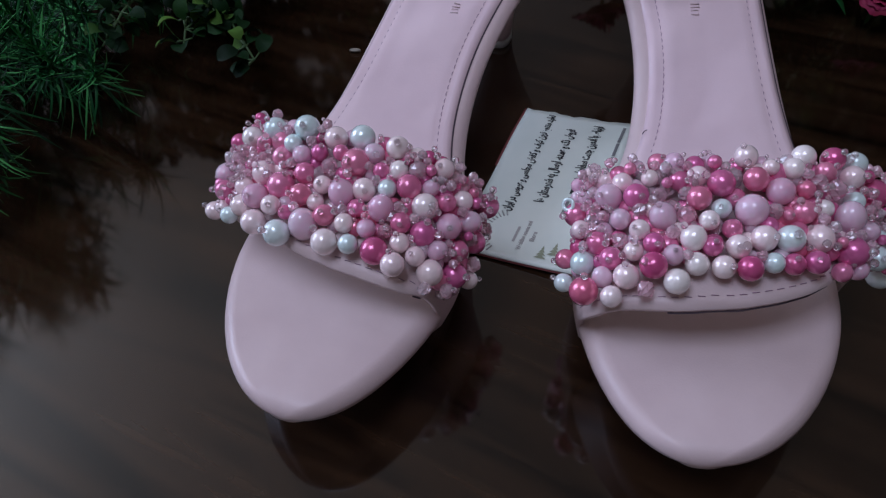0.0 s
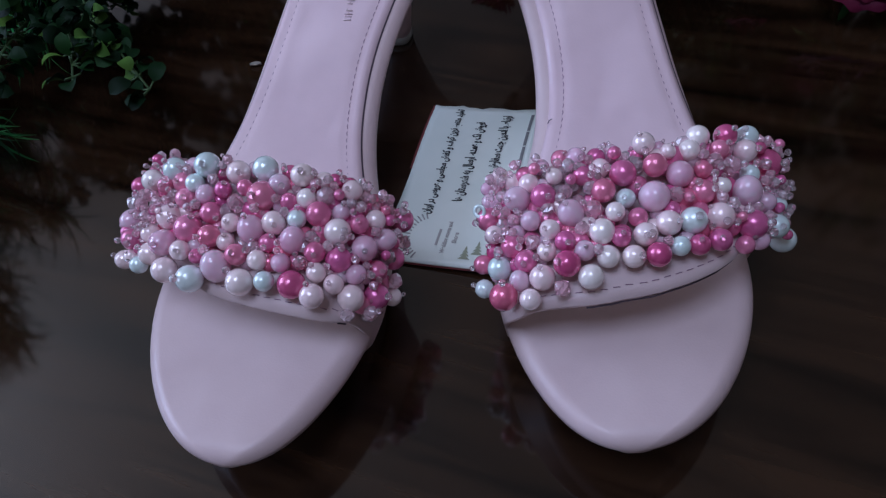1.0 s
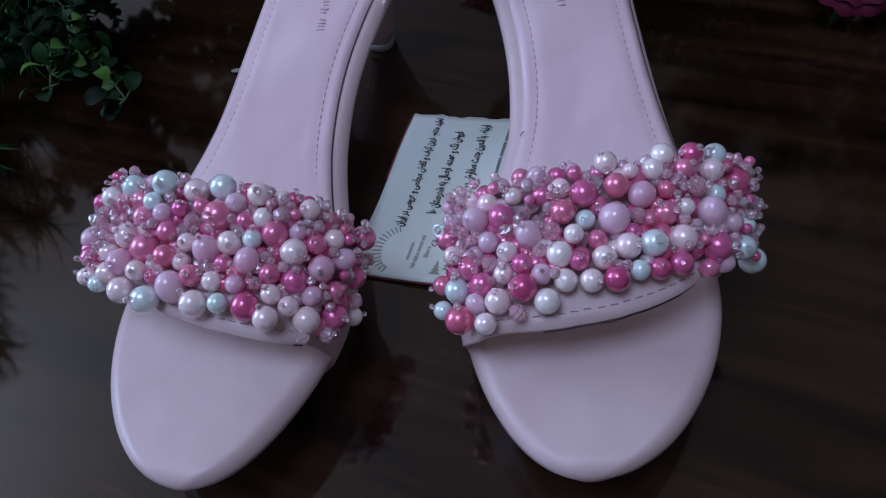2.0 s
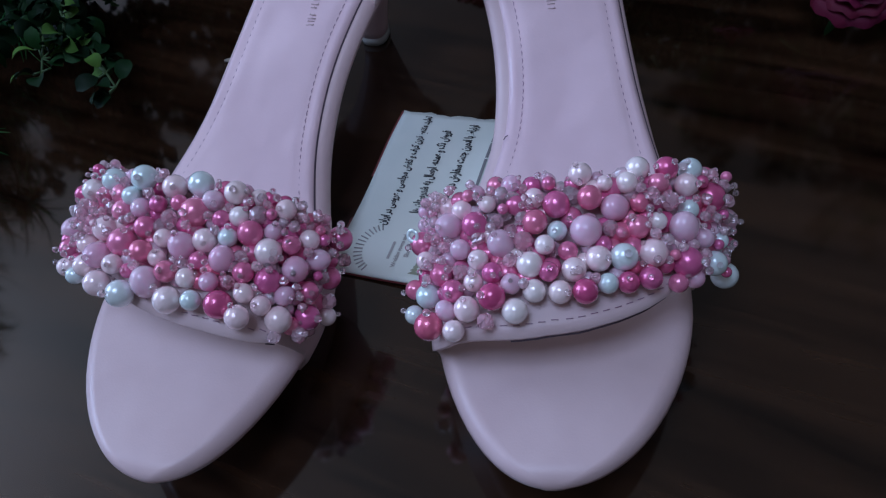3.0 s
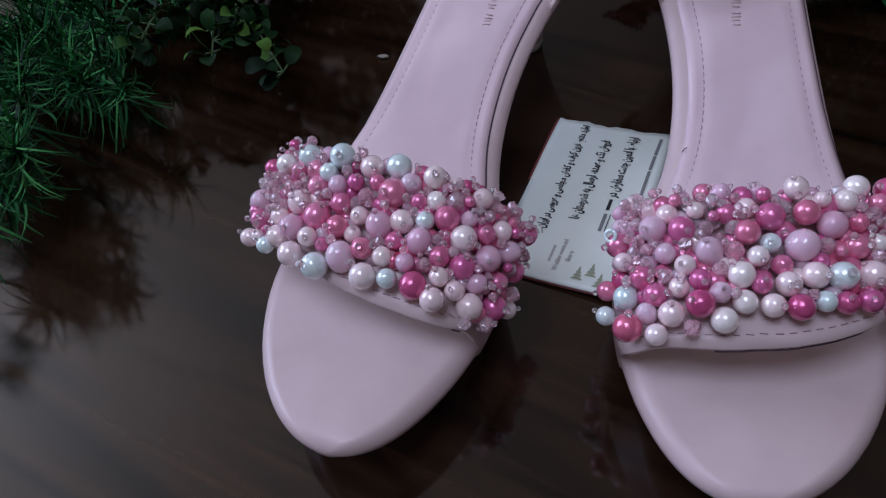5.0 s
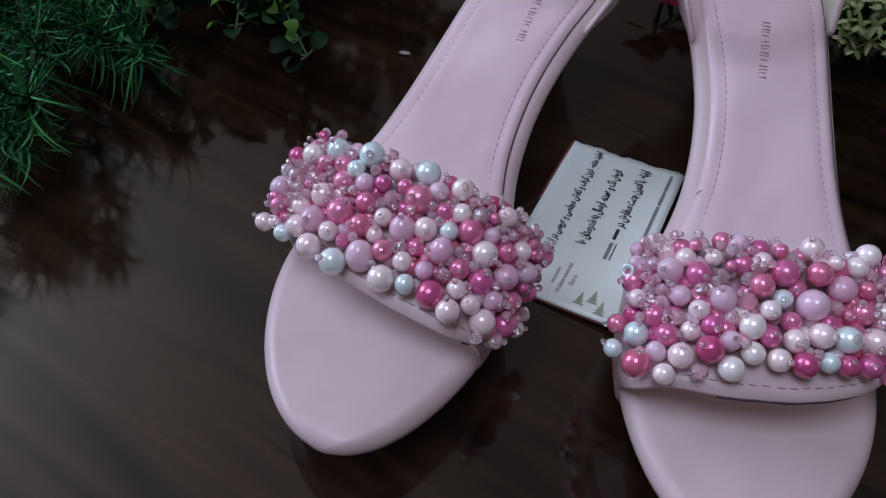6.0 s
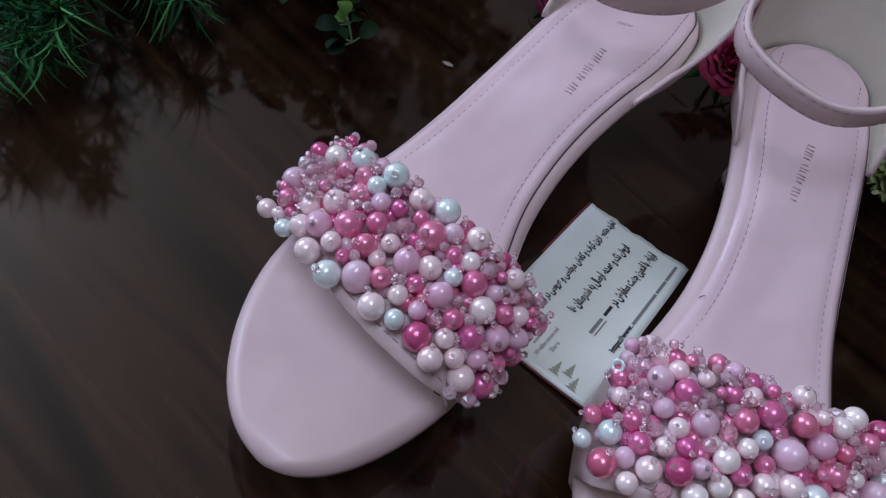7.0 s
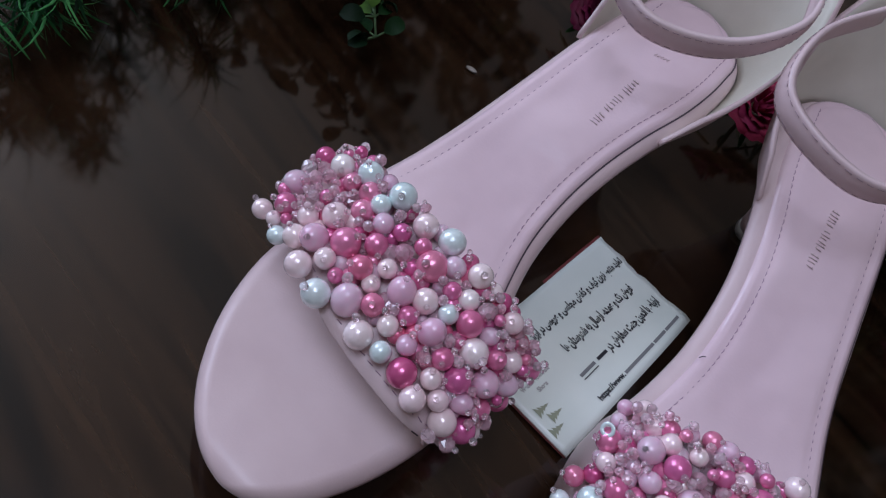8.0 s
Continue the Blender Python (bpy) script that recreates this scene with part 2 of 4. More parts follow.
# ---- the room ----
def room():
    x0, x1, y0, y1, z0, z1, w = -2.0, 2.0, -2.0, 2.5, -0.75, 1.85, 0.12
    bm = bmesh.new()
    box(bm, x0, x1, y0, y1, z0 - 0.1, z0)
    tagged(part("floor", bm, FLOORING, smooth=False), "brown wooden floor of the room", "floor", kind="structure")
    bm = bmesh.new()
    box(bm, x0, x1, y0, y1, z1, z1 + 0.1)
    tagged(part("ceiling", bm, CEILING, smooth=False), "plain cream painted ceiling", "ceiling", kind="structure")
    bm = bmesh.new()
    wz0, wz1 = 0.35, 1.75
    box(bm, x0 - w, x1 + w, y1, y1 + w, z0, z1)
    tagged(part("wall_north", bm, BEIGE, smooth=False), "plain beige plaster wall", "wall", kind="structure")
    bm = bmesh.new()
    sy0, sy1 = 0.45, 2.05
    box(bm, x0 - w, x0, y0, sy0, z0, z1)
    box(bm, x0 - w, x0, sy1, y1, z0, z1)
    box(bm, x0 - w, x0, sy0, sy1, z0, wz0)
    box(bm, x0 - w, x0, sy0, sy1, wz1, z1)
    tagged(part("wall_west", bm, PLASTER, smooth=False), "white plaster wall with a window", "wall", kind="structure")
    bm = bmesh.new()
    box(bm, x1, x1 + w, y0, y1, z0, z1)
    tagged(part("wall_east", bm, BEIGE, smooth=False), "plain beige plaster wall", "wall", kind="structure")
    bm = bmesh.new()
    box(bm, x0 - w, x1 + w, y0 - w, y0, z0, z1)
    tagged(part("wall_south", bm, BEIGE, smooth=False), "plain beige plaster wall", "wall", kind="structure")
    bm = bmesh.new()
    for a, b in ((sy0, sy0 + 0.05), (sy1 - 0.05, sy1)):
        box(bm, x0 - 0.08, x0 - 0.03, a, b, wz0, wz1)
    for a, b in ((wz0, wz0 + 0.05), (wz1 - 0.05, wz1)):
        box(bm, x0 - 0.079, x0 - 0.031, sy0 + 0.05, sy1 - 0.05, a, b)
    tagged(part("window_1", bm, FRAME, smooth=False), "white window frame in the plaster wall", "window", kind="structure")
    lamp = thing("ceiling_lamp", "square white ceiling lamp with a flat frame", "lamp", pose(-0.35, -0.15, z1))
    bm = bmesh.new()
    for a, c, d, e in ((-0.5, 0.5, -0.5, -0.455), (-0.5, 0.5, 0.455, 0.5), (-0.5, -0.455, -0.455, 0.455), (0.455, 0.5, -0.455, 0.455)):
        box(bm, a, c, d, e, -0.06, 0)
    part("frame", bm, FRAME, lamp, smooth=False)


room()


def table():
    ob = thing("table", "dark brown lacquered wooden table with a glossy top", "table", pose(0.05, 0.45, 0))
    bm = bmesh.new()
    box(bm, -0.8, 0.8, -0.5, 0.5, -0.03, 0)
    bmesh.ops.bevel(bm, geom=[e for e in bm.edges], offset=0.006, segments=3, profile=0.6, affect="EDGES")
    part("tabletop", bm, WOOD, ob, smooth=False)
    for x in (-0.72, 0.72):
        for y in (-0.42, 0.42):
            bm = bmesh.new()
            loft(bm, [[(x + s * a, y + s * b, z) for a, b in ((-1, -1), (1, -1), (1, 1), (-1, 1))] for z, s in ((-0.75, 0.022), (-0.3, 0.03), (-0.03, 0.034))])
            part("leg", bm, WOOD, ob, smooth=False)


table()

# ---- the sandals ----
# Stations from the toe to the heel: half widths of the outer and inner side, height of the top, thickness.
U = [0.045, 0.056, 0.07, 0.085, 0.105, 0.125, 0.145, 0.165, 0.185, 0.21, 0.235, 0.248, 0.256, 0.2595, 0.2605]
OUT = [0.0420, 0.0428, 0.0438, 0.0430, 0.0412, 0.0382, 0.0352, 0.0329, 0.0311, 0.0290, 0.0252, 0.020, 0.0125, 0.006, 0.001]
INN = [0.0380, 0.0385, 0.0376, 0.0340, 0.0268, 0.0214, 0.0195, 0.0204, 0.0236, 0.0290, 0.0298, 0.0260, 0.0165, 0.006, 0.001]
TOE = -0.005
half_out_s, half_in_s = (smooth_curve([math.sqrt(u - TOE) for u in U], w) for w in (OUT, INN))


def toe_round(u):
    """The toe's rounding: 0 at the tip, 1 at the ball."""
    x = min(max((u - TOE) / (0.056 - TOE), 0.0), 1.0)
    return math.sqrt(1 - (1 - x) ** 1.6)


def half_out(u):
    return half_out_s(math.sqrt(u - TOE)) if u > 0.056 else -0.0030 + 0.0458 * toe_round(u)


def half_in(u):
    return half_in_s(math.sqrt(u - TOE)) if u > 0.056 else 0.0032 + 0.0353 * toe_round(u)


top_at = smooth_curve([-0.006, 0.02, 0.05, 0.08, 0.105, 0.13, 0.165, 0.195, 0.22, 0.245, 0.262], [0.0300, 0.0285, 0.0270, 0.0265, 0.0280, 0.0325, 0.0445, 0.0545, 0.061, 0.065, 0.067])
thick_at = smooth_curve([-0.006, 0.01, 0.04, 0.07, 0.09, 0.12, 0.15, 0.2, 0.262], [0.010, 0.0135, 0.022, 0.0262, 0.0225, 0.012, 0.009, 0.010, 0.011])


def sole_ring(u, grow=0.0, n=12, skew=0.0):
    """A rounded cross-section of the sole at u: (side, height), side positive to the outer side."""
    o, i, t, h = half_out(u) + grow, half_in(u) + grow, top_at(u), thick_at(u)
    mid, half, zc = (o - i) / 2, (o + i) / 2, t - h / 2
    fade = max(0.0, 1 - max(u, 0) / 0.10)
    mid -= skew * fade
    half -= (0.0008 if skew > 0.003 else -0.0004) * fade * toe_round(u)
    end = min(u - TOE, 0.2606 - u)
    r = min(0.0065, h / 2)
    if end < r:
        h = max(h - 2 * (r - math.sqrt(max(r * r - (r - end) ** 2, 0.0))), 0.0004)
    soft = min(half * 0.7, h / 2, 0.0060)
    pts = []
    for q, (cx, cz) in enumerate(((1, 1), (-1, 1), (-1, -1), (1, -1))):
        for k in range(n // 2 + 1):
            ang = (q + k / (n // 2)) * math.pi / 2
            wide = half if cz > 0 else half - min(0.34 * h, 0.3 * half)
            pts.append((mid + cx * (wide - soft) + soft * math.cos(ang), zc + cz * (h / 2 - soft * 0.999) + soft * math.sin(ang)))
    return pts


BACK = [0.036, 0.030, 0.0295, 0.047, 0.058]
REAR = [0.080, 0.078, 0.078, 0.086, 0.092]
FIFTHS = [0, 0.25, 0.5, 0.75, 1]


def vamp_point(a, w, shift):
    """The beaded strap's leather: a from the inner side (0) to the outer (1), w from its front edge (0) to its rear (1)."""
    q = min(max(a, 1e-4), 1 - 1e-4)
    c, s = math.cos(math.pi * q), math.sin(math.pi * q)
    width = 0.0425 + 0.003 * w if c > 0 else 0.0475 + 0.006 * w
    u = (lerp(q, FIFTHS, BACK) + shift[0]) * (1 - w) + w * (lerp(q, FIFTHS, REAR) + shift[1])
    base = (half_in(u) if c > 0 else half_out(u)) + 0.0012
    width = base + (width - base) * min(1.0, 1.7 * s)
    side = -width * math.copysign(abs(c) ** 0.62, c)
    z = 0.015 + (0.033 + 0.015 * w) * abs(s) ** 0.62
    return Vector((side, u, z))


# Where the strap's front edge runs, across the strap, for the first and the second sandal.
EDGE_A = [0.03, 0.08, 0.14, 0.2, 0.25, 0.3, 0.35, 0.4, 0.45, 0.48, 0.5, 0.52, 0.55, 0.6, 0.65, 0.7, 0.82, 0.9]
EDGE_FIRST = [0.045, 0.025, 0.017, 0.017, 0.007, -0.02, -0.033, -0.033, -0.023, -0.010, 0.017, 0.045, 0.058, 0.058, 0.048, 0.027, -0.01, -0.03]
EDGE_SECOND = [0.06, 0.027, -0.010, -0.022, -0.010, -0.005, -0.010, -0.018, -0.023, -0.013, 0.008, 0.018, 0.018, 0.026, 0.055, 0.14, 0.16, 0.17]


def front_edge(a, first):
    return lerp(a, EDGE_A, EDGE_FIRST if first else EDGE_SECOND)


def vamp_frame(a, w, shift):
    p = vamp_point(a, w, shift)
    e = 0.004
    n = (vamp_point(a + e, w, shift) - vamp_point(a - e, w, shift)).cross(vamp_point(a, w + e, shift) - vamp_point(a, w - e, shift)).normalized()
    if n.dot(Vector((p.x, 0, p.z - 0.02))) < 0:
        n = -n
    return p, n


def bead_mesh(kind, mats, cap):
    """A bead of radius 1 on its thread, the small glass seed bead that holds it on top."""
    bm = bmesh.new()
    if kind == "crystal":
        rings = [(-0.95, 0.28), (-0.5, 0.75), (0.0, 1.0), (0.5, 0.75), (0.95, 0.28)]
        loft(bm, [[(r * math.cos((k + 0.5 * (i % 2)) * math.tau / 8), r * math.sin((k + 0.5 * (i % 2)) * math.tau / 8), z) for k in range(8)] for i, (z, r) in enumerate(rings)])
    elif kind == "stone":
        bmesh.ops.create_uvsphere(bm, u_segments=16, v_segments=11, radius=1.0)
    else:
        bmesh.ops.create_uvsphere(bm, u_segments=18, v_segments=12, radius=1.0)
    if cap:
        first = len(bm.faces)
        r = bmesh.ops.create_uvsphere(bm, u_segments=8, v_segments=6, radius=cap, matrix=Matrix.Translation((0.05, 0, 1.0 + cap * 0.75)))
        for f in {f for v in r["verts"] for f in v.link_faces}:
            f.material_index = 1
    bmesh.ops.recalc_face_normals(bm, faces=bm.faces[:])
    for f in bm.faces:
        f.smooth = kind != "crystal" or f.material_index == 1
    me = bpy.data.meshes.new(kind)
    bm.to_mesh(me)
    bm.free()
    for m in mats:
        me.materials.append(m)
    return me


BEADS = {
    "cream": ("pearl_bead", [bead_mesh("pearl", [CREAM, SEED], c) for c in (0.3, 0.26, 0)]),
    "pale": ("pearl_bead", [bead_mesh("pale_pearl", [PALE, SEED], c) for c in (0.3, 0.26, 0)]),
    "rose": ("rose_bead", [bead_mesh("rose", [ROSE, SEED], c) for c in (0.3, 0.28, 0)]),
    "quartz": ("stone_bead", [bead_mesh("stone", [QUARTZ, SEED], c) for c in (0.24, 0, 0)]),
    "crystal": ("crystal_bead", [bead_mesh("crystal", [CRYSTAL, SEED], c) for c in (0.35, 0, 0)]),
    "seed": ("seed_bead", [bead_mesh("seed", [SEED, SEED], 0)]),
}

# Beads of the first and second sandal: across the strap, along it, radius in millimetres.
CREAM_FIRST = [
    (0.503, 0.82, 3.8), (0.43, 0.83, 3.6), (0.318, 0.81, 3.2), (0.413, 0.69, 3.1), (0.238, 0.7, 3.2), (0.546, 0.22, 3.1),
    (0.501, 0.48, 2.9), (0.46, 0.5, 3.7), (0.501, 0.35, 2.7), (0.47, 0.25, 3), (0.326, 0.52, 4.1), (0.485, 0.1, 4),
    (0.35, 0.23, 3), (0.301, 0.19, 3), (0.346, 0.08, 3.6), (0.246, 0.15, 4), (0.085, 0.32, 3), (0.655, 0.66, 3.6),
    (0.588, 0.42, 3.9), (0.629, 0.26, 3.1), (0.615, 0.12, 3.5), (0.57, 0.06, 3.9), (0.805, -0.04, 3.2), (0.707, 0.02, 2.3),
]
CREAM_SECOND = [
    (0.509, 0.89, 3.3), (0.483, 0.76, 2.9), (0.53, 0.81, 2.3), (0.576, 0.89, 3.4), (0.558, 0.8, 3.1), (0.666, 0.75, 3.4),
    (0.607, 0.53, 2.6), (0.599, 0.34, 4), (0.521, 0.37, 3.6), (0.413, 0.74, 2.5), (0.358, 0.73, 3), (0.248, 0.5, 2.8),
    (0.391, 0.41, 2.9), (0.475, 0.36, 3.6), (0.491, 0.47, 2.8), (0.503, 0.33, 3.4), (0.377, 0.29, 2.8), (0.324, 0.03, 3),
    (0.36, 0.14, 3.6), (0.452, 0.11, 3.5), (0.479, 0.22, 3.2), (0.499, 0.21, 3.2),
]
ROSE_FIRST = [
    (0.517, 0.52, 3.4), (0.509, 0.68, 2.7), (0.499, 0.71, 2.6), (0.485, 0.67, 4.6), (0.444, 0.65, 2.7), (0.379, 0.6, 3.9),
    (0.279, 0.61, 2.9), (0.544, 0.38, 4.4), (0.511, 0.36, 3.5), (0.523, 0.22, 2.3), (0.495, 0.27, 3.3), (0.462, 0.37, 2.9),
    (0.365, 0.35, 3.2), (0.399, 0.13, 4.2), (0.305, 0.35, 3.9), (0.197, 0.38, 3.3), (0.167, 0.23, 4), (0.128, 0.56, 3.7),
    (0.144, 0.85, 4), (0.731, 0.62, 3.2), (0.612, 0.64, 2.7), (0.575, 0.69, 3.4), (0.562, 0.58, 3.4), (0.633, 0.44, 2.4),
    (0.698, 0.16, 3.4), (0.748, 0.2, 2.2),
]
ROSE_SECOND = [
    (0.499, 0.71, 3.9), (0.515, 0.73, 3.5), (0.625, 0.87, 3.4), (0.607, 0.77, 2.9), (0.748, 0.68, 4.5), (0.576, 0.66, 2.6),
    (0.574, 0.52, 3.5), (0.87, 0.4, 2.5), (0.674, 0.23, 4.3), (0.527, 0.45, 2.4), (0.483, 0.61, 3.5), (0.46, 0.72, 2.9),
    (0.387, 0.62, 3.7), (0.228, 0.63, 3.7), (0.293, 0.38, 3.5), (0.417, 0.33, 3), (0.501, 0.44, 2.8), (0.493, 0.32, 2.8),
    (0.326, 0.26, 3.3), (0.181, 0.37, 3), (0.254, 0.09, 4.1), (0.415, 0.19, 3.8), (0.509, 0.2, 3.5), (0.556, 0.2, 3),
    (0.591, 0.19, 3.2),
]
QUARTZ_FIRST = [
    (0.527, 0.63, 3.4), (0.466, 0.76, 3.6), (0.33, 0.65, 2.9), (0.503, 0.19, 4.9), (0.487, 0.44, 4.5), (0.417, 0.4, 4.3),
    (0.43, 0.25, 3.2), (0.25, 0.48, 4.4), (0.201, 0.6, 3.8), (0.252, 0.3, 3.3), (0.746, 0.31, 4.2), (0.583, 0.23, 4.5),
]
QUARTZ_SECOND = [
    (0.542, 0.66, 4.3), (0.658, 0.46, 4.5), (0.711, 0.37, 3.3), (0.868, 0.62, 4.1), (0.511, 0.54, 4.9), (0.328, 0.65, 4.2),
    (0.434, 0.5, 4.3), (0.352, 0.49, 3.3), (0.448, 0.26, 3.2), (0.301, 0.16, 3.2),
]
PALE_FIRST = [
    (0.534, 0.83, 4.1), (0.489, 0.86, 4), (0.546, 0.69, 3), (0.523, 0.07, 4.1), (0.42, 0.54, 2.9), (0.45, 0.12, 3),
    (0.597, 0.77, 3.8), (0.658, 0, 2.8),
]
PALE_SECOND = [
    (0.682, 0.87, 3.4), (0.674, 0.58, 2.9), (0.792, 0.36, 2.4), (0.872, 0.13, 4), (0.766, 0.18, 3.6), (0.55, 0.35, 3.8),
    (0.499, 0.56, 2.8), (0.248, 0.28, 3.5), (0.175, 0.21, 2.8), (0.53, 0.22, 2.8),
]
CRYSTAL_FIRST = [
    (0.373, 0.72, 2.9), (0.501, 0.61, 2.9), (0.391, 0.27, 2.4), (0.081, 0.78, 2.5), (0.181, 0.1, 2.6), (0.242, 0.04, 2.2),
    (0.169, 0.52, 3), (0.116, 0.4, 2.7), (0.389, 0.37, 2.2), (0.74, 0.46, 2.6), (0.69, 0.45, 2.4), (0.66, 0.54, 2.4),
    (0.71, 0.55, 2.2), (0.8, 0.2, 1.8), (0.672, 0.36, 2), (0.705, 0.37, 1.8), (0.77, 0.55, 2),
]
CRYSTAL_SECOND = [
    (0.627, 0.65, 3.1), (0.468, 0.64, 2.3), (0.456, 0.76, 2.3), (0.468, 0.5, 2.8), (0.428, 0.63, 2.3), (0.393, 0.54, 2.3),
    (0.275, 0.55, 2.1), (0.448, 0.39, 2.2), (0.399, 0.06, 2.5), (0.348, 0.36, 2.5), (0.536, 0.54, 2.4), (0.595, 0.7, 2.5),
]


def sandal(first, place, turn, shift, rows, loop_front):
    sgn = -1 if first else 1
    rng = random.Random(5 if first else 9)
    ob = thing("high_heeled_sandal", "pale pink leather heeled sandal with a pearl-beaded toe strap", "sandal", pose(*place, 0, 0, turn), "pair of sandals")

    # sole
    bm = bmesh.new()
    us = sorted(set([TOE + 0.00002 + 0.0175 * (k / 16) ** 2 for k in range(16)] + [0.0125 + 0.0052 * k for k in range(46)] + [0.2505, 0.2535, 0.256, 0.2582, 0.2596, 0.2605]))
    loft(bm, [[(sgn * s, u, z) for s, z in sole_ring(u, skew=0.0042 if first else 0.0022)] for u in us])
    part("sole", bm, PINK, ob)

    # insole, a dark shadow line painted under its edge, cushioned between the stitch lines
    def cushion(f, width):
        d = min(f, 1 - f) * width
        return min(max((d - 0.0048) / 0.0035, 0.0), 1.0) ** 0.7 + (0.8 if d < 0.0040 else 0.0)

    def pad(name, inset_o, inset_i, lift, u0, u1, mat, high):
        bm = bmesh.new()
        rows_, n = [], 30
        for k in range(61):
            u = u0 + (u1 - u0) * k / 60
            end = math.sqrt(max(0.0, 1 - max(0.0, (u - (u1 - 0.021)) / 0.021) ** 2.2))
            o, i = (half_out(min(u, 0.235)) - inset_o) * max(end, 0.02), (half_in(min(u, 0.235)) - inset_i) * max(end, 0.02)
            z = top_at(u)
            ring = [(sgn * (-i + (o + i) * j / n), u, z + lift + high * (0.55 + 0.45 * cushion(j / n, o + i)) * (1 - (2 * j / n - 1) ** 12)) for j in range(n + 1)]
            ring += [(sgn * o, u, z - 0.001), (-sgn * i, u, z - 0.001)]
            rows_.append(ring)
        loft(bm, rows_)
        return part(name, bm, mat, ob)
    # dark pad shows on one side only, painting the insole edge's shadow
    pad("insole_seam", 0.0032 if first else 0.0023, 0.0046 if first else 0.0060, 0.0003, 0.067, 0.2592, DARK_LINE, 0.0)
    insole = pad("insole", 0.0028, 0.0052, 0.0005, 0.067, 0.2586, INSOLE, 0.0018)

    # stitching along the insole
    bm = bmesh.new()
    for side in (1, -1):
        u = 0.075
        while u < 0.243:
            def at(u):
                h = (half_out(min(u, 0.235)) - 0.0085) if side > 0 else (half_in(min(u, 0.235)) - 0.0105)
                return Vector((sgn * side * h, u, top_at(u) + 0.0015))
            tube(bm, [at(u), at(u + 0.0011) + Vector((sgn * 0.0002, 0, 0.0002)), at(u + 0.0022)], 0.00018, 4)
            u += 0.0031
    tagged(part("stitching", bm, THREAD, insole), "mauve thread", kind="stuff")

    # worn stamp: a row of short strokes
    bm = bmesh.new()
    for k in range(17):
        u = 0.1745 + 0.0016 * k
        if k in (4, 11):
            continue
        x = sgn * (-0.001 if first else 0.003) + rng.uniform(-0.0002, 0.0002)
        z = top_at(u) + 0.0024
        l, q = rng.uniform(0.0011, 0.0019), rng.uniform(-0.0004, 0.0004)
        tube(bm, [(x - l, u, z), (x, u + q, z + 0.0001), (x + l, u + q, z)], 0.00024, 4)
        b = rng.choice((-1, 0, 1)) * l * 0.8
        tube(bm, [(x + b, u, z), (x + b, u + 0.0006, z + 0.0001), (x + b * 0.6, u + 0.0013, z)], 0.00018, 4)
        tube(bm, [(x - b * 0.5, u + 0.0004, z), (x - b * 0.4, u + 0.0012, z + 0.0001)], 0.00016, 4)
    for k in range(5):
        u, x = 0.2170 + 0.0004 * k, sgn * -0.001 + 0.0013 * (k - 2)
        tube(bm, [(x - 0.0004, u - 0.0008, top_at(u) + 0.0024), (x + 0.0003, u + 0.0010, top_at(u) + 0.0025)], 0.00016, 4)
    part("maker_stamp", bm, STAMP, insole, "faded gold stamp")

    # heel
    bm = bmesh.new()
    rings = []
    for k in range(13):
        f = k / 12
        z = 0.004 + 0.052 * f
        b = f ** 1.6
        hw, y0, y1 = 0.0065 + 0.0165 * b, 0.2275 - 0.022 * b, 0.243 + 0.015 * f ** 0.8
        ring = []
        for q in range(20):
            ang = q * math.tau / 20
            c, s = math.cos(ang), math.sin(ang)
            ring.append((-sgn * 0.002 * (1 - f) + hw * math.copysign(abs(c) ** 0.7, c), (y0 + y1) / 2 + (y1 - y0) / 2 * math.copysign(abs(s) ** 0.8, s), z + (0.006 * f * (0.5 - 0.5 * s) * -1)))
        rings.append(ring)
    loft(bm, rings)
    heel = part("heel", bm, PINK, ob)
    bm = bmesh.new()
    loft(bm, [[(-sgn * 0.002 + 0.0066 * math.copysign(abs(math.cos(a)) ** 0.7, math.cos(a)), 0.23525 + 0.0079 * math.copysign(abs(math.sin(a)) ** 0.8, math.sin(a)), z) for a in (q * math.tau / 20 for q in range(20))] for z in (0.0, 0.0038)])
    part("heel_tip", bm, TIP, heel, "grey rubber heel tip")

    # heel counter
    bm = bmesh.new()
    def counter(q, h, begin=(0.189, 0.203)):
        """q runs from the inner side round the back to the outer side."""
        e = abs(2 * q - 1)
        outer = q > 0.5
        u0 = begin[1] if outer else begin[0]
        flare = lambda u: 0.0003 + 0.0013 * min(1.0, max(0.0, u - u0) / 0.02) + (0.0065 if outer else 0.0105) * (max(0.0, u - u0) / (0.238 - u0)) ** 1.1
        if e > 0.42:
            u = u0 + (0.238 - u0) * (1 - (e - 0.42) / 0.58)
            base = (half_out(u) if outer else half_in(u)) + 0.0006
            side = base + flare(u) * h ** 0.6
            y = u
        else:
            ang = e / 0.42 * math.pi / 2
            base = (half_out(0.238) if outer else half_in(0.238)) + 0.0006
            side = (base + flare(0.238) * h ** 0.6) * math.sin(ang)
            u = 0.238 + 0.0235 * math.cos(ang)
            y = 0.238 + (0.0235 + 0.006 * h) * math.cos(ang)
        tall = tall_at(u) * min(1.0, 0.02 + max(0.0, u - u0) / 0.012)
        drop = 0.002 + 0.005 * min(1.0, max(0.0, u - u0) / 0.02)
        z = top_at(min(u, 0.26)) - drop + (tall + drop) * h
        return Vector((sgn * (side if outer else -side), y, z))
    tall_at = smooth_curve([0.183, 0.190, 0.21, 0.225, 0.235, 0.245, 0.254, 0.262], [0.0, 0.004, 0.009, 0.014, 0.022, 0.038, 0.050, 0.055])
    grid = [[counter(i / 40, j / 8) for j in range(9)] for i in range(41)]
